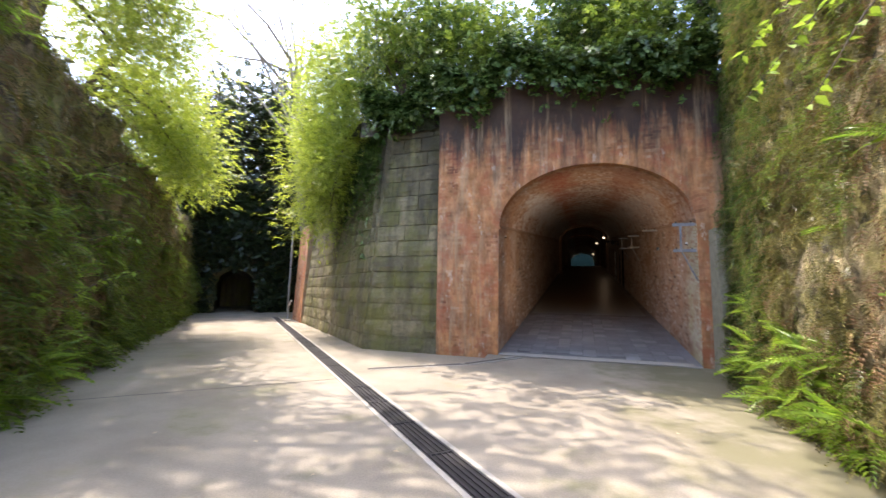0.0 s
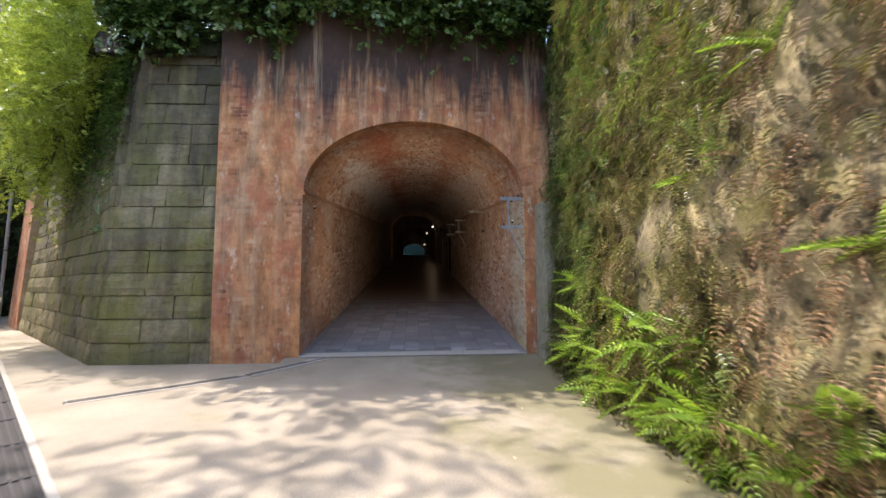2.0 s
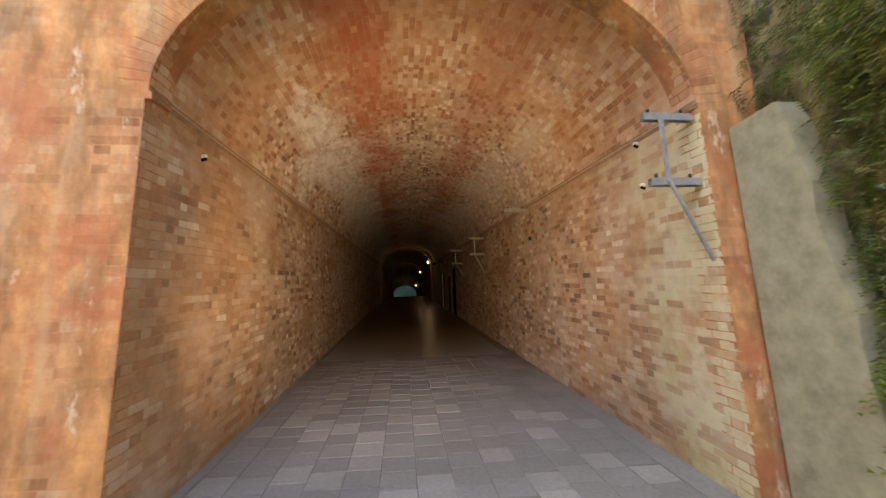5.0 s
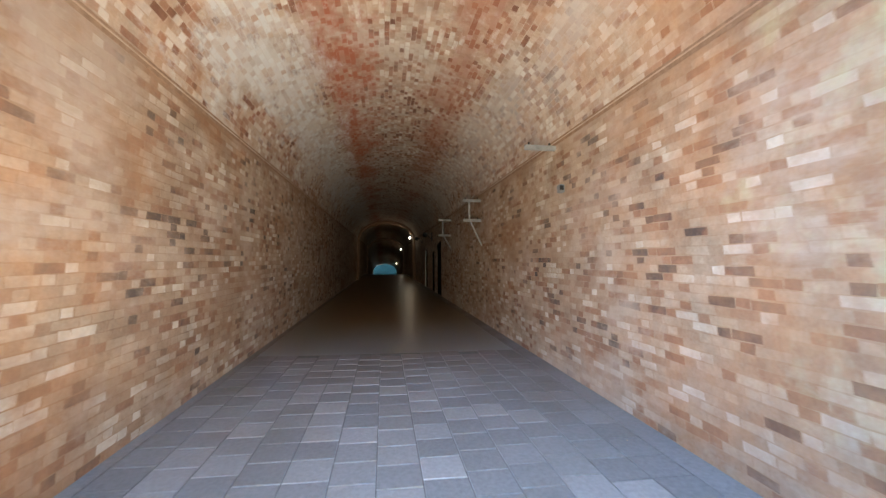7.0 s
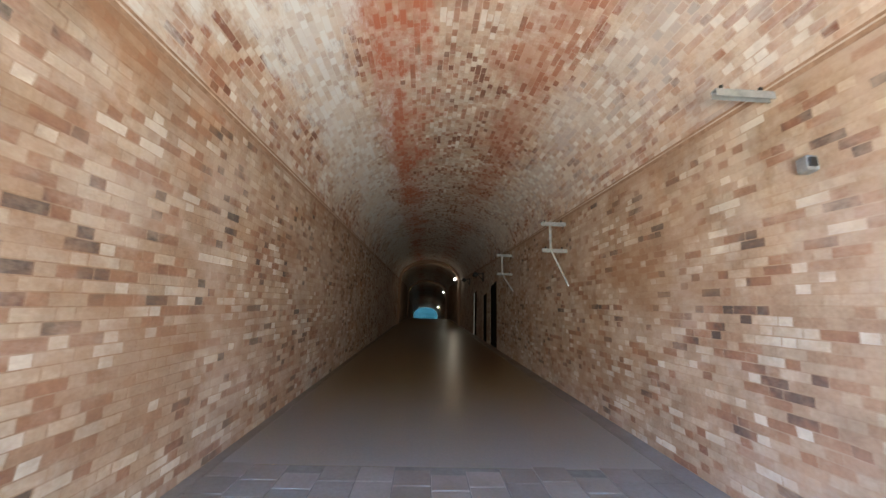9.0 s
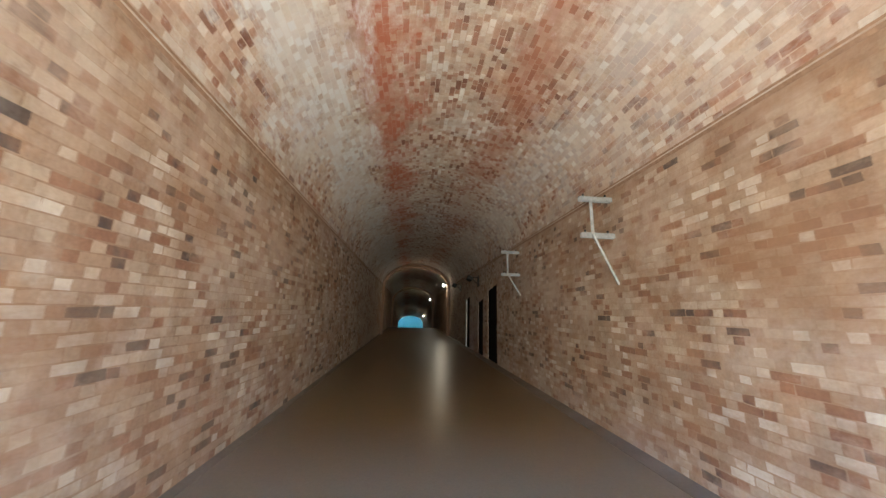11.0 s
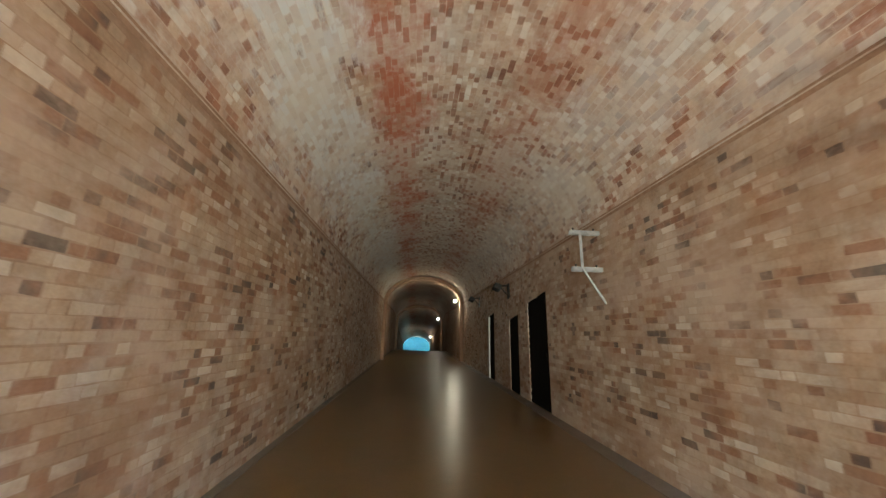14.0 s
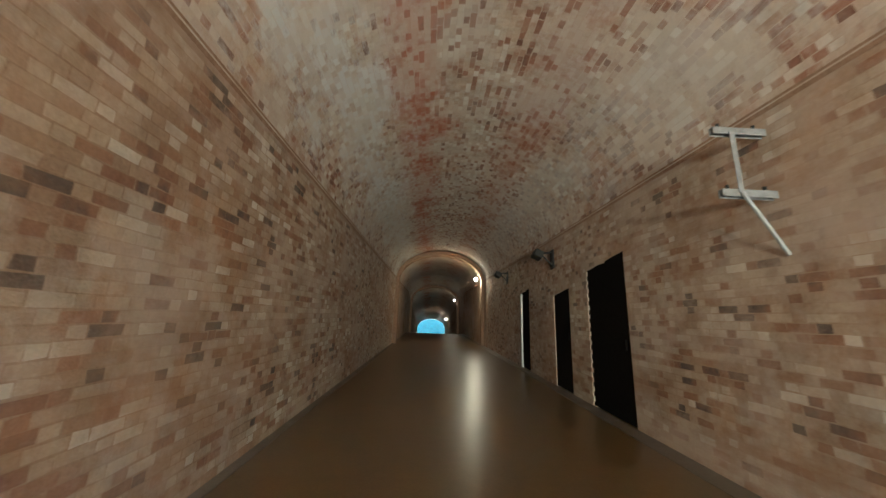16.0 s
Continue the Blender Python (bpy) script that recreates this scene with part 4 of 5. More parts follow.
def far_ivy():
    """Creepers over the wall at the road's end."""
    n = 5200
    t = rng.uniform(-3.6, 4.6, n)
    z = rng.uniform(0.1, 8.5, n)
    free = (np.abs(t) > 1.3) | (z > 2.9)
    t, z = t[free], z[free]
    P = np.stack([-20.9 + 0.707 * t + 0.707 * rng.uniform(0.05, 0.7, len(t)), 10.7 + 0.707 * t - 0.707 * rng.uniform(0.05, 0.7, len(t)), z], 1)
    ahead = rng.normal(0, 0.6, P.shape) + np.array([0.5, -0.5, -0.6])
    tv, tf = spray_template(8, 14, 0.32)
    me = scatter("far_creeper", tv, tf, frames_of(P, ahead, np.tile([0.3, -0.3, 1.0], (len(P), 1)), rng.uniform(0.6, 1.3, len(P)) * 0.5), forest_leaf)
    tagged(new("far_creeper", me), "dark creeper covering the wall at the road's end", "plants", kind="stuff")


far_ivy()


def on_cliff(fn, total, n, lo, hi, u0, u1, out):
    u = rng.uniform(u0, u1, n)
    v = lo + (hi - lo) * rng.random(n)
    P = np.array([fn(a, b) for a, b in zip(u, v)])
    far = rng.uniform(0.02, 0.2, n)
    P[:, 0] += out[0] * far
    P[:, 1] += out[1] * far
    return P


def cliff_fronds(name, fn, total, n, lo, hi, u0, u1, out, size, mat, label, hang=0.7, cut=None, pairs=6):
    P = on_cliff(fn, total, n, lo, hi, u0, u1, out)
    if cut is not None:
        shift = 3 + 7.3 * len(name) + 2.1 * lo
        keep = np.array([fbm(p[0] * 0.9 + shift, p[1] * 0.9, p[2] * 0.8) > cut for p in P])
        P = P[keep]
    o = np.array([out[0], out[1], 0.0])
    ahead = o[None] * rng.uniform(0.3, 1.0, (len(P), 1)) + rng.normal(0, 0.45, P.shape)
    ahead[:, 2] -= hang * rng.random(len(P))
    up = np.tile(np.array([0, 0, 1.0]), (len(P), 1)) + o[None] * 0.4
    tv, tf = frond_template(pairs, 0.34, 0.5)
    me = scatter(name, tv, tf, frames_of(P, ahead, up, rng.uniform(0.5, 1.2, len(P)) * size), mat)
    return tagged(new(name, me), label, "plants", kind="stuff")


cliff_fronds("hanging_ferns", r_fn, r_total, 4500, 0.2, 8.0, 1.1, 5.4, (-1, 0), 0.24, fern_leaf, "green ferns hanging over the rock face", 1.3, -0.1)
cliff_fronds("old_ferns", r_fn, r_total, 7000, 0.05, 8.0, 1.1, 5.2, (-1, 0), 0.22, fern_dull, "olive old ferns on the rock face", 1.7, -0.5)
cliff_fronds("sunlit_ferns", r_fn, r_total, 2600, 0.05, 8.0, 5.0, 9.5, (-1, 0), 0.2, fern_dull, "olive ferns on the sunlit bare rock", 1.9, -0.15)
cliff_fronds("dead_ferns", r_fn, r_total, 4200, 0.2, 7.8, 1.3, 9.5, (-1, 0), 0.22, dead_leaf, "brown dead fronds hanging on the rock", 2.6, 0.05)
cliff_fronds("creeper", r_fn, r_total, 3500, 3.1, 8.0, 0.2, 3.4, (-1, 0), 0.18, ivy_leaf, "dark creeper beside the tunnel front", 1.6)
cliff_fronds("low_creeper", r_fn, r_total, 2200, 0.1, 3.2, 1.0, 3.4, (-1, 0), 0.18, ivy_leaf, "dark creeper on the lower rock face", 1.4)
cliff_fronds("cutting_ferns", l_fn, l_total, 4600, 0.05, 3.0, 18, 42, (0.707, 0.707), 0.42, fern_leaf, "green ferns along the foot of the cutting", 0.5, -0.3, 8)
cliff_fronds("cutting_old_ferns", l_fn, l_total, 4500, 0.8, 5.6, 18, 42, (0.707, 0.707), 0.4, fern_dull, "olive ferns and roots on the cutting", 1.6, -0.3, 8)
cliff_fronds("cutting_dead_ferns", l_fn, l_total, 1200, 0.8, 5.0, 18, 42, (0.707, 0.707), 0.36, dead_leaf, "brown dead fronds and roots on the cutting", 2.4, -0.1, 8)
cliff_fronds("cutting_sprigs", l_fn, l_total, 1500, 0.4, 5.2, 20, 36, (0.707, 0.707), 0.4, fresh_fern, "light green sprigs on the cutting", 0.5, 0.1, 8)


def ivy_on_top():
    n = 9000
    x = rng.uniform(-6.2, 3.0, n)
    x[:2500] = rng.uniform(-6.1, -3.4, 2500)
    z = 7.25 - np.abs(rng.normal(0, 0.4, n)) + np.array([0.5 * fbm(v * 0.9, 3.1, 0.0) for v in x])
    P = np.stack([x, -0.05 - 0.5 * rng.random(n) ** 2 + np.where(x < FACE_L, 0.08 + BATTER * z, 0), z], 1)
    ahead = rng.normal(0, 0.5, P.shape) + np.array([0, -0.7, -0.7])
    tv, tf = spray_template(7, 4, 0.34)
    me = scatter("ivy", tv, tf, frames_of(P, ahead, np.tile([0, -0.3, 1.0], (n, 1)), rng.uniform(0.6, 1.3, n) * 0.24), ivy_leaf)
    tagged(new("ivy", me), "glossy dark ivy hanging over the wall top", "plants", kind="stuff")


ivy_on_top()


def wall_ivy():
    """Ivy and creepers over the upper corner of the stone wall."""
    n = 2600
    s = rng.random(n) ** 1.2
    z = 6.3 - np.abs(rng.normal(0, 1.3, n))
    d = np.array(SIDE_END) - np.array(CORNER)
    P = np.stack([CORNER[0] + d[0] * s * 0.5, CORNER[1] + d[1] * s * 0.5, z], 1)
    P[:, :2] += np.array([0.68, 0.73]) * (BATTER * z)[:, None] - np.array([0.68, 0.73]) * 0.08
    ahead = rng.normal(0, 0.5, P.shape) + np.array([-0.5, -0.5, -0.8])
    tv, tf = spray_template(7, 6, 0.34)
    me = scatter("creeper", tv, tf, frames_of(P, ahead, np.tile([-0.3, -0.3, 1.0], (n, 1)), rng.uniform(0.6, 1.3, n) * 0.22), ivy_leaf)
    tagged(new("creeper", me), "glossy creeper over the stone corner", "plants", kind="stuff")


wall_ivy()

FROND_V, FROND_F = frond_template(13, 0.34, 0.42)
frond_mesh = fast_mesh("frond", FROND_V, FROND_F, fresh_fern)


def fern(at, out, size, n, seed, label="bright green fern growing from the rock foot"):
    r = random.Random(seed)
    thing = empty("fern", Matrix.Translation(at), label, "fern", "ferns at the cliff foot")
    base = math.atan2(out[1], out[0])
    for k in range(n):
        a = base + r.uniform(-1.5, 1.5)
        ob = part("frond", frond_mesh, None, thing)
        ob.rotation_euler = (radians(r.uniform(-25, 60)), radians(r.uniform(-35, 35)), a - math.pi / 2)
        s = size * r.uniform(0.65, 1.15)
        ob.scale = (s, s, s)
    return thing


for k, (u, v, size, n) in enumerate([(2.5, 1.42, 0.5, 5), (3.2, 0.75, 0.55, 8), (3.7, 0.45, 0.6, 9), (4.2, 0.3, 0.55, 9), (5.3, 0.35, 0.6, 9), (5.0, 0.95, 0.5, 6), (5.9, 0.3, 0.5, 8), (4.6, 0.7, 0.5, 7),
                                     (6.1, 0.7, 0.4, 5), (3.0, 0.35, 0.5, 8), (6.6, 0.45, 0.45, 7), (5.7, 3.0, 0.4, 5), (7.2, 0.4, 0.5, 7), (4.9, 2.3, 0.4, 4), (2.8, 0.6, 0.6, 9), (3.4, 0.25, 0.6, 9), (4.4, 0.95, 0.6, 8), (3.9, 1.1, 0.5, 6), (4.8, 0.3, 0.65, 9), (2.4, 0.3, 0.45, 7), (6.3, 1.6, 0.4, 4), (7.0, 2.4, 0.35, 4)]):
    p = r_fn(u, v)
    fern((p[0] + 0.03, p[1], p[2]), (-1, 0), size, n, 60 + k)
for k, (u, v, size, n) in enumerate([(20.6, 0.3, 0.6, 9), (21.3, 0.5, 0.6, 9), (22.0, 0.3, 0.55, 8), (22.8, 0.35, 0.5, 8), (24.0, 2.3, 0.6, 6), (25.0, 3.6, 0.6, 5), (23.6, 0.3, 0.5, 8), (26.5, 0.3, 0.5, 7)]):
    p = l_fn(u, v)
    fern((p[0] - 0.02, p[1] - 0.02, p[2]), (0.707, 0.707), size, n, 90 + k, "green fern growing from the cutting")

# hanging branch with large leaves at the right cliff
BIG_V, BIG_F = leaf_template(0.5, 0.07)
big_leaf = fast_mesh("leaf", BIG_V, BIG_F, fresh_fern)


def leafy_branch(start, end, n, size, seed):
    r = random.Random(seed)
    thing = empty("branch", Matrix.Translation(start), "overhanging twig with large bright green leaves", "branch")
    d = Vector(end) - Vector(start)
    bm = bmesh.new()
    tube(bm, [(0, 0, 0), d * 0.5 + Vector((0, 0, 0.12)), d], [0.014, 0.009, 0.004], 5)
    part("twig", bm, bark, thing)
    for k in range(n):
        f = 0.2 + 0.8 * k / n
        ob = part("leaf", big_leaf, None, thing)
        ob.location = d * f + Vector((0, 0, 0.48 * f * (1 - f)))
        ob.rotation_euler = (radians(r.uniform(-50, -5)), radians(r.uniform(-30, 30)), r.uniform(0, 2 * math.pi))
        s = size * r.uniform(0.7, 1.2)
        ob.scale = (s, s, s)


p = r_fn(6.0, 3.9)
leafy_branch((p[0], p[1], 4.6), (1.35, p[1] + 0.5, 3.5), 26, 0.16, 1)
leafy_branch((p[0], p[1] + 0.6, 5.0), (1.5, p[1] + 1.0, 4.2), 24, 0.15, 2)
leafy_branch((p[0], p[1] - 0.3, 4.4), (1.7, p[1] + 0.2, 3.2), 18, 0.14, 3)


springing_mat = plain_material("springing_brick", (0.3, 0.19, 0.12), 0.9, 0, 0.6, 12)


# ---------------------------------------------------------------- tunnel fittings
def wall_bracket(y, high, low=None, foot=1.78):
    """A cable bracket on the wall: two arms, an upright and a brace."""
    z, second = zf(y), low is not None
    thing = empty("wall_bracket", Matrix.Translation((W, y, z)), "rusty galvanised two-armed cable bracket on the brick wall" if second else "single galvanised cable bracket arm on the brick wall",
                  "bracket", "cable brackets")
    for h in ((high, low) if second else (high,)):
        bm = bmesh.new()
        box(bm, (0.46, 0.05, 0.006), (-0.2, 0, h + 0.03), None, 0.001)
        box(bm, (0.46, 0.006, 0.06), (-0.2, -0.024, h), None, 0.001)
        box(bm, (0.46, 0.006, 0.06), (-0.2, 0.024, h), None, 0.001)
        arm = part("arm", bm, galvanised, thing)
        for x in (-0.37, -0.08):
            bm = bmesh.new()
            bmesh.ops.create_cone(bm, segments=8, radius1=0.014, radius2=0.014, depth=0.05, cap_ends=True, matrix=Matrix.Translation((x, 0, h + 0.045)))
            part("bolt", bm, black_iron, arm)
    if second:
        bm = bmesh.new()
        box(bm, (0.042, 0.008, high - low), (-0.29, -0.034, (high + low) / 2), None, 0.001)
        box(bm, (0.008, 0.04, high - low), (-0.27, -0.012, (high + low) / 2), None, 0.001)
        part("upright", bm, galvanised, thing)
        bm = bmesh.new()
        tube(bm, [(-0.29, -0.04, low), (0.0, -0.02, foot)], [0.017, 0.017], 6)
        part("brace", bm, galvanised, thing)
    return thing


for y, high, low, foot in ((0.12, 2.94, 2.38, 1.74), (4.68, 2.96, None, 0), (8.98, 2.87, 2.39, 1.78), (13.38, 2.83, 2.3, 1.83)):
    wall_bracket(y, high, low, foot)

thing = empty("junction_box", Matrix.Translation((W - 0.03, 4.5, zf(4.5) + 2.37)), "small broken grey junction box on the wall", "box")
bm = bmesh.new()
box(bm, (0.08, 0.09, 0.1), (0, 0, 0), None, 0.008)
part("case", bm, galvanised, thing)
# solid black block painted as the dark inside of the open case
bm = bmesh.new()
box(bm, (0.05, 0.02, 0.06), (-0.012, -0.05, 0), None, 0.004)
part("opening", bm, black_iron, thing)


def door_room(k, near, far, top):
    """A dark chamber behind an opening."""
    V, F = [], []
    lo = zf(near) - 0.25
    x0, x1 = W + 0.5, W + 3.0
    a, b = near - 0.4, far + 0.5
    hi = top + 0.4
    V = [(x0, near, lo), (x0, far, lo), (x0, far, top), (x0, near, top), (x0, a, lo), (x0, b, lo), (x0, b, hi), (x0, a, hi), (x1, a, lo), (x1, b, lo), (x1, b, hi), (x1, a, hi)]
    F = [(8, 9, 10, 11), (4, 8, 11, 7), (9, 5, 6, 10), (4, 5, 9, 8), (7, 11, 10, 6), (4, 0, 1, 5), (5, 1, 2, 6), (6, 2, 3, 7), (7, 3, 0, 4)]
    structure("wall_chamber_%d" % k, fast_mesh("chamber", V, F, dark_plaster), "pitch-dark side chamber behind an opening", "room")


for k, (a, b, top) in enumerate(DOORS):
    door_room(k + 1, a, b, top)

# added sheets with handles; their black paints the dark of open doorways
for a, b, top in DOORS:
    thing = empty("doorway_dark", Matrix.Translation((W + 0.016, a, zf(a) + 0.02)), "flat near-black sheet for the darkness of an open doorway", "door", "iron doors")
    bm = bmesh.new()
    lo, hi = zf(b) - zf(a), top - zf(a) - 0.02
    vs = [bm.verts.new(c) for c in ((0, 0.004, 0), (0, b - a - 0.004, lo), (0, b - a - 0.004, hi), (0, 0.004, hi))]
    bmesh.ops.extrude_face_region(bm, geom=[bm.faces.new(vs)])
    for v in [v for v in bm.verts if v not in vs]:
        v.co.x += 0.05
    part("leaf", bm, shade_and_stub_black, thing)
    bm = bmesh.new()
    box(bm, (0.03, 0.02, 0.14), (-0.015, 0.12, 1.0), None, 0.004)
    part("handle", bm, shade_and_stub_black, thing)

frame_post = empty("door_frame", Matrix.Translation((W + 0.02, 22.02, zf(22.02))), "white-painted door post in the far opening", "door frame")
bm = bmesh.new()
box(bm, (0.16, 0.09, 1.98), (0.03, 0, 0.99), None, 0.006)
part("post", bm, white_paint, frame_post)


def spot_bracket(y, h):
    thing = empty("floodlight", Matrix.Translation((W, y, zf(y) + h)), "unlit black floodlight on an iron wall arm", "lamp", "unlit wall lamps")
    bm = bmesh.new()
    box(bm, (0.03, 0.22, 0.4), (-0.015, 0, 0.0), None, 0.004)
    part("back_plate", bm, black_iron, thing)
    bm = bmesh.new()
    tube(bm, [(0, 0, 0.15), (-0.3, -0.05, 0.12)], [0.02, 0.02], 6)
    tube(bm, [(0, 0, -0.15), (-0.26, -0.05, 0.1)], [0.015, 0.015], 6)
    part("arm", bm, black_iron, thing)
    bm = bmesh.new()
    box(bm, (0.2, 0.3, 0.16), (-0.34, -0.05, 0.08), Matrix.Rotation(radians(25), 4, "Y"), 0.02)
    part("head", bm, black_iron, thing)


spot_bracket(19.0, 2.58)
spot_bracket(24.0, 2.65)

# dark teal that stands in for the cyan light of the far exit
exit_tint = plain_material("exit_glow_teal", (0.008, 0.042, 0.042), 0.95, 0, 0.5, 3)
lamp_glow, nt, b = material("lamp_glow")
b.inputs["Emission Color"].default_value = (1.0, 0.86, 0.62, 1)
b.inputs["Emission Strength"].default_value = 0.35


def wall_lamp(y, h, watts):
    z = zf(y) + h
    thing = empty("wall_lamp", Matrix.Translation((W - 0.02, y, z)), "lit warm globe lamp on a short wall arm", "lamp", "lit wall lamps")
    bm = bmesh.new()
    tube(bm, [(0.1, 0, 0.12), (-0.2, 0, 0.16), (-0.34, 0, 0.08)], [0.016, 0.014, 0.014], 6)
    part("arm", bm, black_iron, thing)
    bm = bmesh.new()
    bmesh.ops.create_uvsphere(bm, u_segments=12, v_segments=8, radius=0.085, matrix=Matrix.Translation((-0.34, 0, 0)))
    part("globe", bm, lamp_glow, thing, "glowing warm glass globe")
    light = bpy.data.lights.new("lamp_light", "POINT")
    light.energy, light.color, light.shadow_soft_size = watts, (1.0, 0.74, 0.46), 0.09
    ob = new("lamp_light", light)
    ob.location = (W - 0.36, y - 0.02, z - 0.16)


for y, h in ((30.3, 3.15), (46.9, 3.3), (63.5, 3.3)):
    wall_lamp(y, h, 0.65 if y < 40 else 0.14)


# added screen beyond the far mouth: blocks the sky, its teal paints the exit's glow
bank = structure("bank", sheet("bank", np.linspace(-22, 22, 50), np.linspace(-1, 24, 36), lambda u, v: (u, EXIT + 3.5 - 0.3 * max(0, v - 4.5) + 0.5 * fbm(u * 0.5, v * 0.5, 4), zf(EXIT) + v), exit_tint), "added teal screen beyond the far mouth, coloured for the exit's glow", "ground")


# ribs of the vault past the crest
def rib(y):
    bm = bmesh.new()
    n = 28
    prev = None
    prof = [(W, 0)] + [(WV * math.cos(math.pi * i / n), SPRING + RISE * math.sin(math.pi * i / n)) for i in range(n + 1)] + [(-W, 0)]
    inner = [(W - 0.16, 0)] + [((WV - 0.14) * math.cos(math.pi * i / n), SPRING - 0.02 + (RISE - 0.14) * math.sin(math.pi * i / n)) for i in range(n + 1)] + [(-W + 0.16, 0)]
    z = zf(y) - 0.05
    for (ox, oz), (ix, iz) in zip(prof, inner):
        cur = [bm.verts.new((ox, y, z + oz)), bm.verts.new((ix, y, z + iz)), bm.verts.new((ix, y + 0.5, z + iz)), bm.verts.new((ox, y + 0.5, z + oz))]
        if prev:
            for i in range(4):
                j = (i + 1) % 4
                bm.faces.new((prev[i], prev[j], cur[j], cur[i]))
        prev = cur
    me = bpy.data.meshes.new("rib")
    bmesh.ops.recalc_face_normals(bm, faces=bm.faces)
    bm.to_mesh(me)
    bm.free()
    me.materials.append(springing_mat)
    structure("trim_rib", me, "plain vault rib standing out from the wall", "rib")


for y in (29.6, 45.7):
    rib(y)


for side, name in ((-1, "trim_springing_west"), (1, "trim_springing_east")):
    V, F = [], []
    for y in (0.02, CREST, EXIT):
        for x, dz in ((W - 0.004, -0.03), (W + 0.12, -0.03), (W + 0.12, 0.04), (W - 0.024, 0.03)):
            V.append((side * x, y, zf(y) + SPRING + dz))
    for k in range(2):
        for i in range(4):
            j = (i + 1) % 4
            F.append((4 * k + i, 4 * k + j, 4 * k + 4 + j, 4 * k + 4 + i))
    F.append((3, 2, 1, 0))
    structure(name, fast_mesh("springing", V, F, springing_mat), "thin dark brick springing course under the vault", "trim")

def wall_stub(side, y, h):
    thing = empty("wall_stub", Matrix.Translation((side * (W - 0.002), y, zf(y) + h)), "short white pipe stub with a black mouth in the brickwork", "pipe stub", "pipe stubs in the walls")
    bm = bmesh.new()
    tube(bm, [(side * 0.03, 0, 0), (-side * 0.035, -0.02, 0.006)], [0.024, 0.021], 8)
    part("sleeve", bm, white_paint, thing)
    bm = bmesh.new()
    tube(bm, [(side * 0.02, -0.012, -0.03), (-side * 0.045, -0.03, -0.022)], [0.016, 0.014], 8)
    part("core", bm, shade_and_stub_black, thing, "black rubber cable end")


for side, y, h in ((-1, 0.88, 2.8), (1, 0.9, 2.98), (1, 0.87, 2.53)):
    wall_stub(side, y, h)

# ---------------------------------------------------------------- roadside bits
thing = empty("hand_rail", Matrix.Translation((-13.7, 6.9, 0)), "short pale metal rail with a slanting grip", "rail")
bm = bmesh.new()
tube(bm, [(0, 0, 0), (0, 0, 0.8)], [0.03, 0.03], 8)
part("post", bm, galvanised, thing)
bm = bmesh.new()
tube(bm, [(0, 0, 0.72), (0.5, -0.45, 1.0)], [0.028, 0.028], 8)
part("grip", bm, white_paint, thing)
bm = bmesh.new()
box(bm, (0.3, 0.22, 0.06), (0, 0, 0.03), None, 0.015)
part("base", bm, kerb_mat, thing)
for x, y, h in ((-14.45, 7.75, 4.4), (-14.75, 8.1, 4.8)):
    thing = empty("pipe", Matrix.Translation((x, y, 0)), "pale grey upright pipe against the brick wall", "pipe", "pipes on the wall")
    bm = bmesh.new()
    tube(bm, [(0, 0, 0), (0.06, 0.06, h)], [0.045, 0.045], 8)
    part("tube", bm, galvanised, thing)
    bm = bmesh.new()
    box(bm, (0.16, 0.16, 0.04), (0.04, 0.04, h * 0.6), None, 0.006)
    part("clamp", bm, black_iron, thing)
for k, (u, v, dz) in enumerate([(21.9, 1.3, 0.5), (22.6, 3.2, 0.15), (23.3, 2.3, 0.1), (24.6, 3.9, 0.2)]):
    q = l_fn(u, v)
    leafy_branch(q, (q[0] + 0.75, q[1] + 0.55, q[2] + dz), 16, 0.13, 30 + k)

# ---------------------------------------------------------------- litter
leaf_one = fast_mesh("dry_leaf", [(0, 0, 0.004), (0.35, 0.4, 0.1), (0, 1, 0.03), (-0.35, 0.45, 0.12)], [(0, 1, 2), (0, 2, 3)], litter_mat)
for x, y in ((-0.46, -5.2), (-2.9, -4.6), (-3.4, -6.2), (-2.0, -5.9), (-0.9, -4.2), (-5.2, -4.6), (-1.6, -3.4), (0.8, -4.3), (-3.9, -5.3), (-4.6, -6.4), (-2.4, -6.6), (-1.2, -6.1), (1.2, -3.0), (-6.6, -3.2), (0.2, -2.2)):
    ob = tagged(new("dry_leaf", leaf_one), "pale curled dry leaf lying on the concrete", "leaf", "fallen leaves")
    s = rng.uniform(0.035, 0.075)
    ob.matrix_world = Matrix.Translation((x, y, 0.0)) @ Matrix.Rotation(rng.uniform(0, 6), 4, "Z") @ Matrix.Diagonal((s, s, s, 1))
for x, y in ((1.35, 1.9), (-1.82, 3.5), (1.74, 4.03), (1.77, 2.84), (-1.13, 7.28), (-1.54, 6.12), (-1.9, 4.6), (-1.85, 4.9), (0.9, 0.6), (0.62, -0.2)):
    ob = tagged(new("dry_leaf", leaf_one), "small pale leaf scrap on the paving", "leaf", "fallen leaves")
    ob.matrix_world = Matrix.Translation((x, y, zf(y) + 0.004)) @ Matrix.Rotation(rng.uniform(0, 6), 4, "Z") @ Matrix.Diagonal((0.035, 0.035, 0.035, 1))

# ---------------------------------------------------------------- paving
TILE = 0.3
PAVED_TO = 6.2


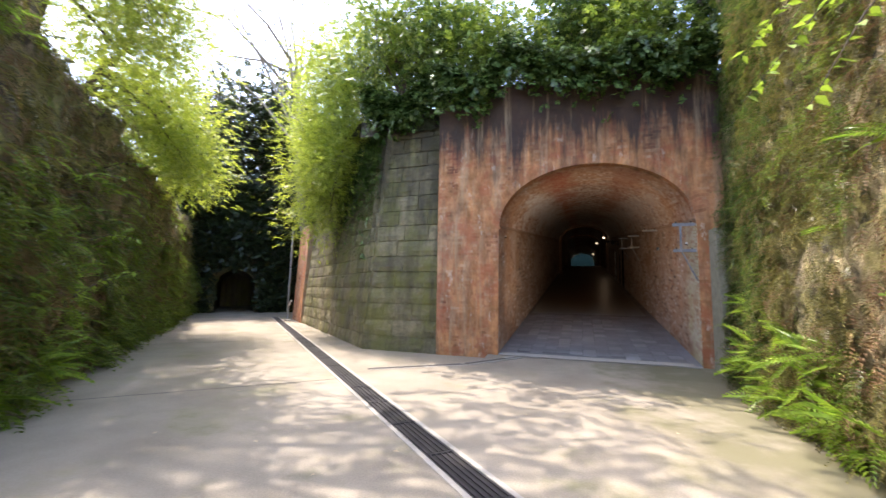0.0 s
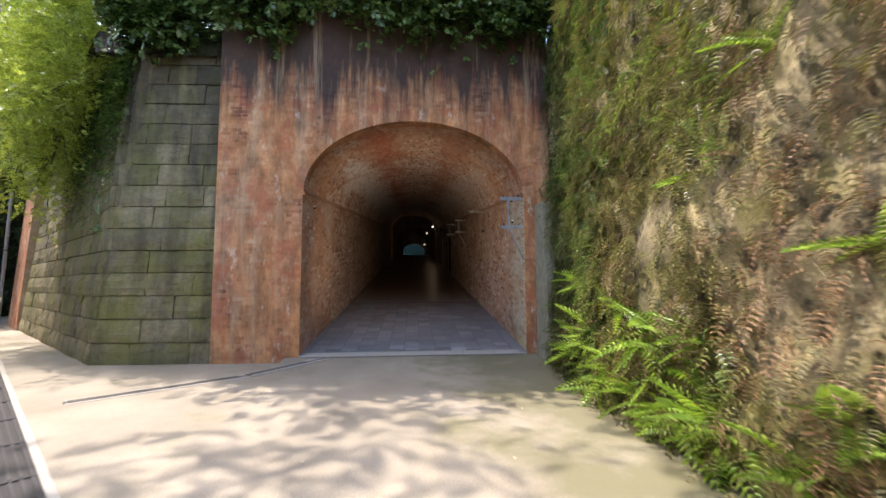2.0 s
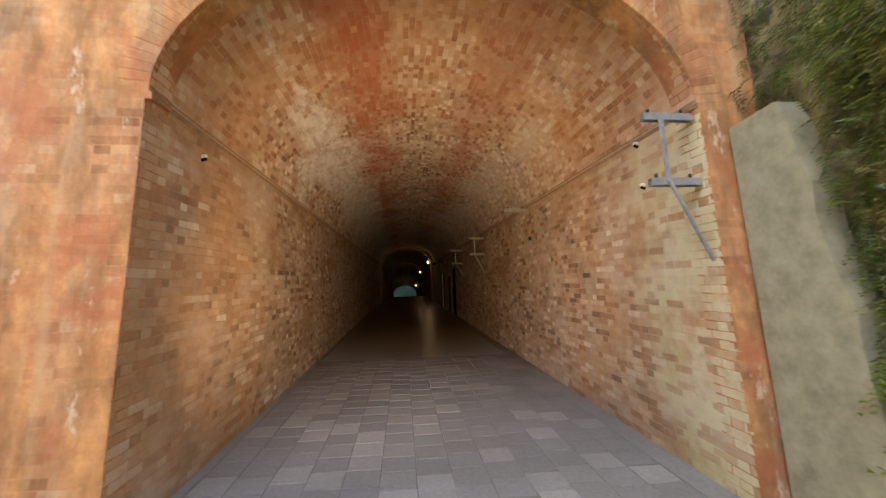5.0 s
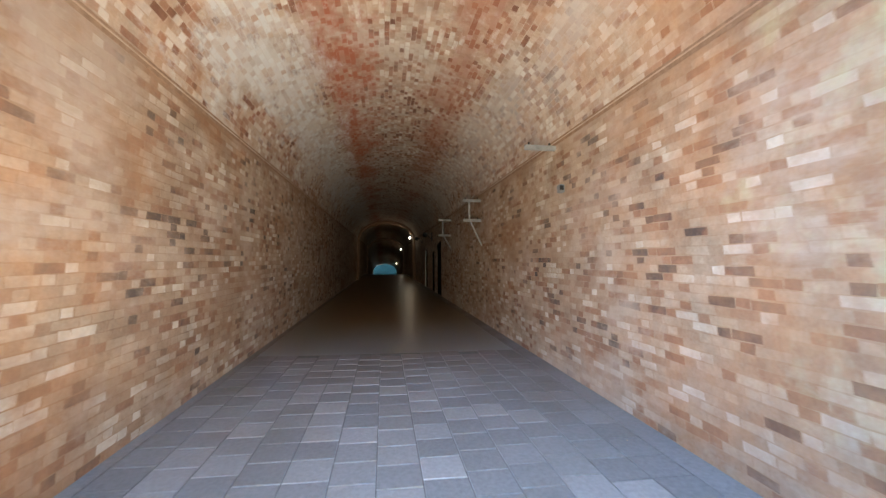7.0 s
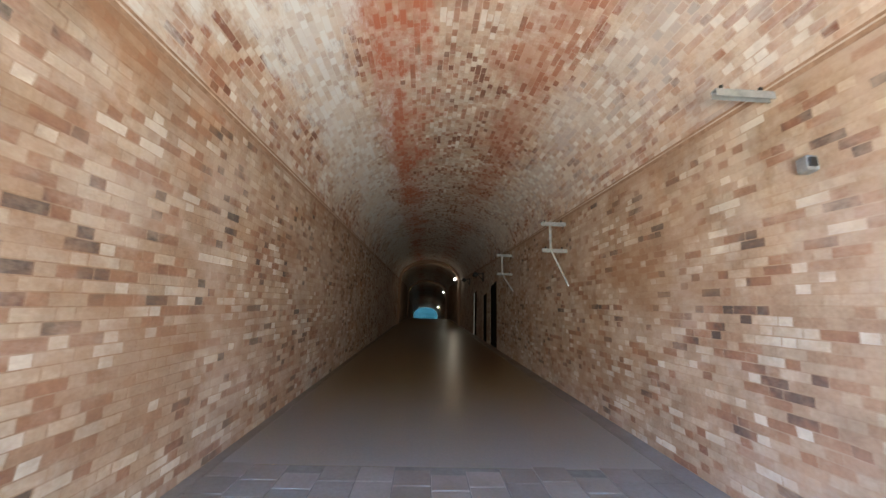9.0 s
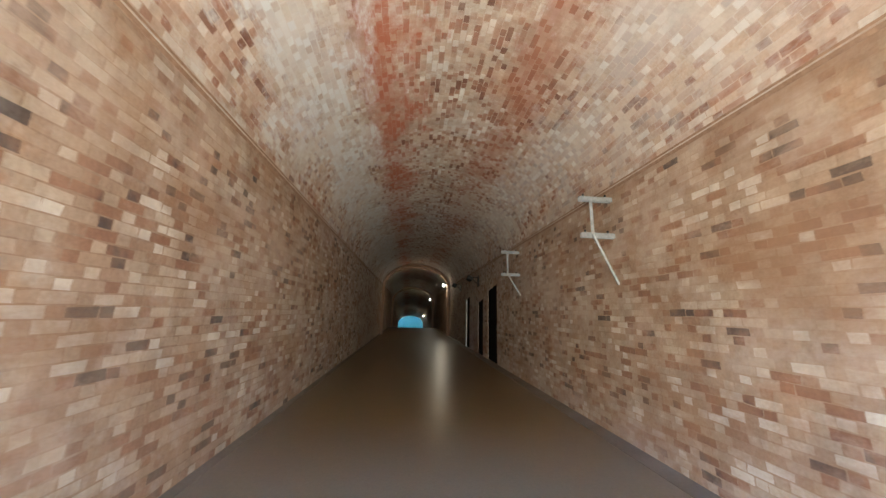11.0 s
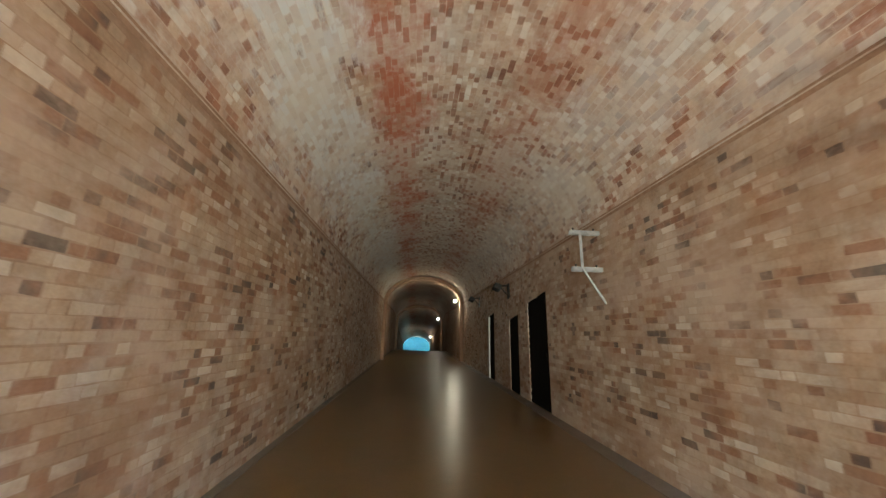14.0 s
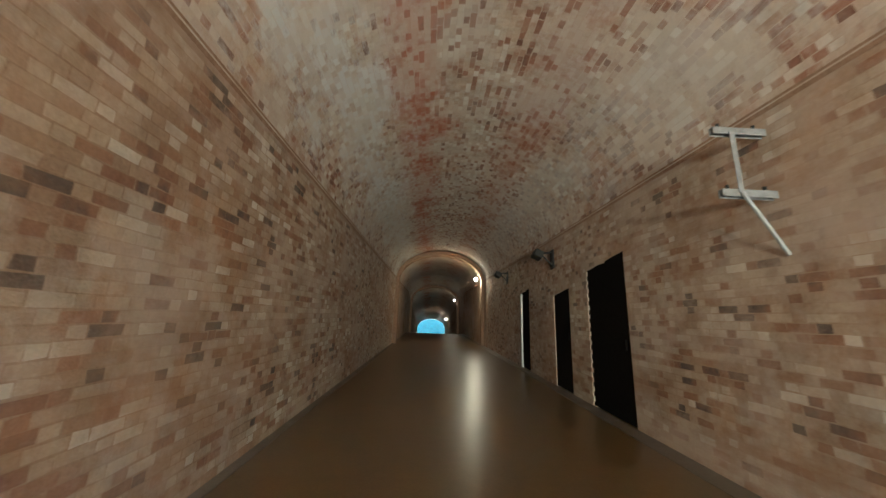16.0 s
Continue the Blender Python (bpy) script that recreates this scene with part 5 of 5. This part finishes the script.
def tile_mesh(name, w, l, mat, seed):
    r = random.Random(seed)
    j = 0.002
    x, y = w / 2 - j, l / 2 - j
    V = [(-x, -y, -0.02), (x, -y, -0.02), (x, y, -0.02), (-x, y, -0.02)] + [(sx * (x - 0.004), sy * (y - 0.004), r.uniform(-0.0015, 0.0015)) for sx, sy in ((-1, -1), (1, -1), (1, 1), (-1, 1))]
    return fast_mesh(name, V, BOX_F, mat)


TILES = [tile_mesh("paver", TILE, TILE, paver_one, k) for k in range(4)]
TILT = Matrix.Rotation(math.atan(GRADE), 4, "X")
far_cells = []
count_pavers = 0
cols = 13
for c in range(cols):
    x = (c - (cols - 1) / 2) * TILE - 0.06
    shift = random.Random(c).choice((0.0, 0.15, 0.08, 0.2))
    for k in range(110):
        y = 0.02 - 0.3 + shift + TILE * 0.994 * k + 0.15
        if y < 0.36 or y > PAVED_TO - 0.1:
            continue
        if count_pavers < 300 and y > 0.9 and abs(x) < 1.9:
            count_pavers += 1
            ob = new("paver", TILES[(k * 7 + c) % 4])
            ob.parent = floor
            ob.matrix_world = Matrix.Translation((x, y, zf(y) + 0.0006 * ((k * 5 + c * 3) % 4))) @ TILT
        else:
            far_cells.append((x - TILE / 2 + 0.003, y - TILE / 2 + 0.003, TILE - 0.006, TILE - 0.006))
ob = new("far_pavers", brick_mesh("far_pavers", far_cells, lambda u, v, w: (u, v, zfa(v) - 0.003 + w * 0.3), paver_mat, 0.03, 12))
ob.parent = floor
tagged(ob, "grey square pavers", kind="stuff")


def bed_mesh(name, y0, y1, step, drop, wave, mat):
    """A strip of floor between the gutters."""
    half_l, half_r = -(cols / 2 * TILE) - 0.06, cols / 2 * TILE - 0.06
    us = np.concatenate([np.arange(y0, min(y1, CREST), step), [min(y1, CREST)], [y1] if y1 > CREST else []])
    return sheet(name, us, np.linspace(half_r, half_l, 15), lambda u, v: (v, u, zf(u) - drop + wave * fbm(v * 1.3, u * 1.1, 6.0)), mat)


structure("floor_joints", bed_mesh("floor_joints", 0.0, PAVED_TO - 0.05, 0.5, 0.006, 0.0, joint_sand), "sand bed that fills the paving joints", "floor")
structure("floor_screed", bed_mesh("floor_screed", PAVED_TO - 0.05, EXIT, 0.5, 0.003, 0.0, screed_mat), "smooth wet ochre screed of the inner tunnel", "floor")
for side in (-1, 1):
    V, F = [], []
    for y in (0.0, CREST, EXIT):
        xa, xb = side * (W - 0.001), side * (cols / 2 * TILE + side * -0.06)
        V += [(xa, y, zf(y) + 0.012), (xb, y, zf(y) + 0.004), (xb, y, zf(y) - 0.05), (xa, y, zf(y) - 0.05)]
    for k in range(2):
        for i in range(4):
            j = (i + 1) % 4
            F.append((4 * k + i, 4 * k + j, 4 * k + 4 + j, 4 * k + 4 + i))
    structure("trim_gutter", fast_mesh("gutter", V, F, gutter_mat), "smooth cement strip along the tunnel wall", "gutter")

threshold = structure("threshold", bed_mesh("threshold_bed", -0.06, 0.21, 0.1, 0.004, 0.0, joint_sand), "row of pale cement slabs across the tunnel mouth", "threshold")
slab_bm = bmesh.new()
box(slab_bm, (0.592, 0.25, 0.04), (0, 0, -0.016), None, 0.005)
slab_mesh = bpy.data.meshes.new("slab")
slab_bm.to_mesh(slab_mesh)
slab_bm.free()
slab_mesh.materials.append(kerb_mat)
for k in range(7):
    ob = new("slab", slab_mesh)
    ob.parent = threshold
    ob.matrix_world = Matrix.Translation((-1.79 + 0.597 * k, 0.075, zf(0.075) + 0.003)) @ TILT

# ---------------------------------------------------------------- bricks
voussoirs()


def brick_one_mesh(l, mat):
    x, z = l / 2, BRICK_H / 2
    V = [(-x, 0.03, -z), (x, 0.03, -z), (x, 0.03, z), (-x, 0.03, z), (-x + 0.001, -0.0009, -z + 0.001), (x - 0.001, -0.0009, -z + 0.001), (x - 0.001, -0.0009, z - 0.001), (-x + 0.001, -0.0009, z - 0.001)]
    return fast_mesh("brick", V, BOX_F, mat)


FACE_LONG, FACE_SHORT = brick_one_mesh(BRICK_L, portal_one), brick_one_mesh(BRICK_S, portal_one)
rest, count = [], 0
spring_rows = int((zf(0) + SPRING) / (BRICK_H + JOINT)) * (BRICK_H + JOINT) + 1e-4
face_cells = bond(FACE_L + 0.02, -W, 0.0, spring_rows) + bond(W, FACE_R - 0.02, 0.0, spring_rows) + bond(FACE_L + 0.02, FACE_R - 0.02, spring_rows - 1e-4, TOP - 0.05, in_opening)
for a, v, l, h in face_cells:
    if a + l < -W + 1e-6 and 0.3 < v < 3.2 and count < 300 and (abs(l - BRICK_L) < 0.001 or abs(l - BRICK_S) < 0.001):
        ob = new("brick", FACE_LONG if l > 0.15 else FACE_SHORT)
        ob.parent = wall_portal
        ob.location = (a + l / 2, 0.014 - 0.003 * rng.random(), v + h / 2)
        count += 1
    else:
        rest.append((a, v, l, h))
ob = new("face_bricks", brick_mesh("face_bricks", rest, face_place, portal_mat, 0.02, 9))
ob.parent = wall_portal
tagged(ob, "orange face bricks with dark growth", kind="stuff")
LONG, SHORT = brick_one_mesh(BRICK_L, brick_one), brick_one_mesh(BRICK_S, brick_one)


def tunnel_bricks(wall, side, place, skip):
    """The nearest stretch as single bricks, the rest joined."""
    rest, count = [], 0
    for a, v, l, h in bond(0.016, BRICK_END, 0.015, SPRING - 0.01, skip):
        u = a + l / 2
        whole = abs(l - BRICK_L) < 0.001 or abs(l - BRICK_S) < 0.001
        if whole and 3.4 < u < 6.2 and 0.7 < v < 2.1 and count < 300:
            ob = new("brick", LONG if l > 0.15 else SHORT)
            ob.parent = wall
            x, y, z = place(np.array(u), np.array(v + h / 2), np.array(0.0))
            shear = Matrix(((1, 0, 0, 0), (0, 1, 0, 0), (GRADE * (-side), 0, 1, 0), (0, 0, 0, 1)))
            ob.matrix_world = Matrix.Translation((float(x) + side * 0.0003 * rng.random(), float(y), float(z))) @ Matrix.Rotation(radians(90) * -side, 4, "Z") @ Matrix.Rotation(math.atan(GRADE) * side, 4, "Y")
            count += 1
        else:
            rest.append((a, v, l, h))
    ob = new("wall_bricks", brick_mesh("wall_bricks", rest, place, brick_mat, 0.02, 17 + side))
    ob.parent = wall
    tagged(ob, "lime-washed tunnel bricks", kind="stuff")


tunnel_bricks(wall_left, -1, left_place, None)
tunnel_bricks(wall_right, 1, right_place, in_door)
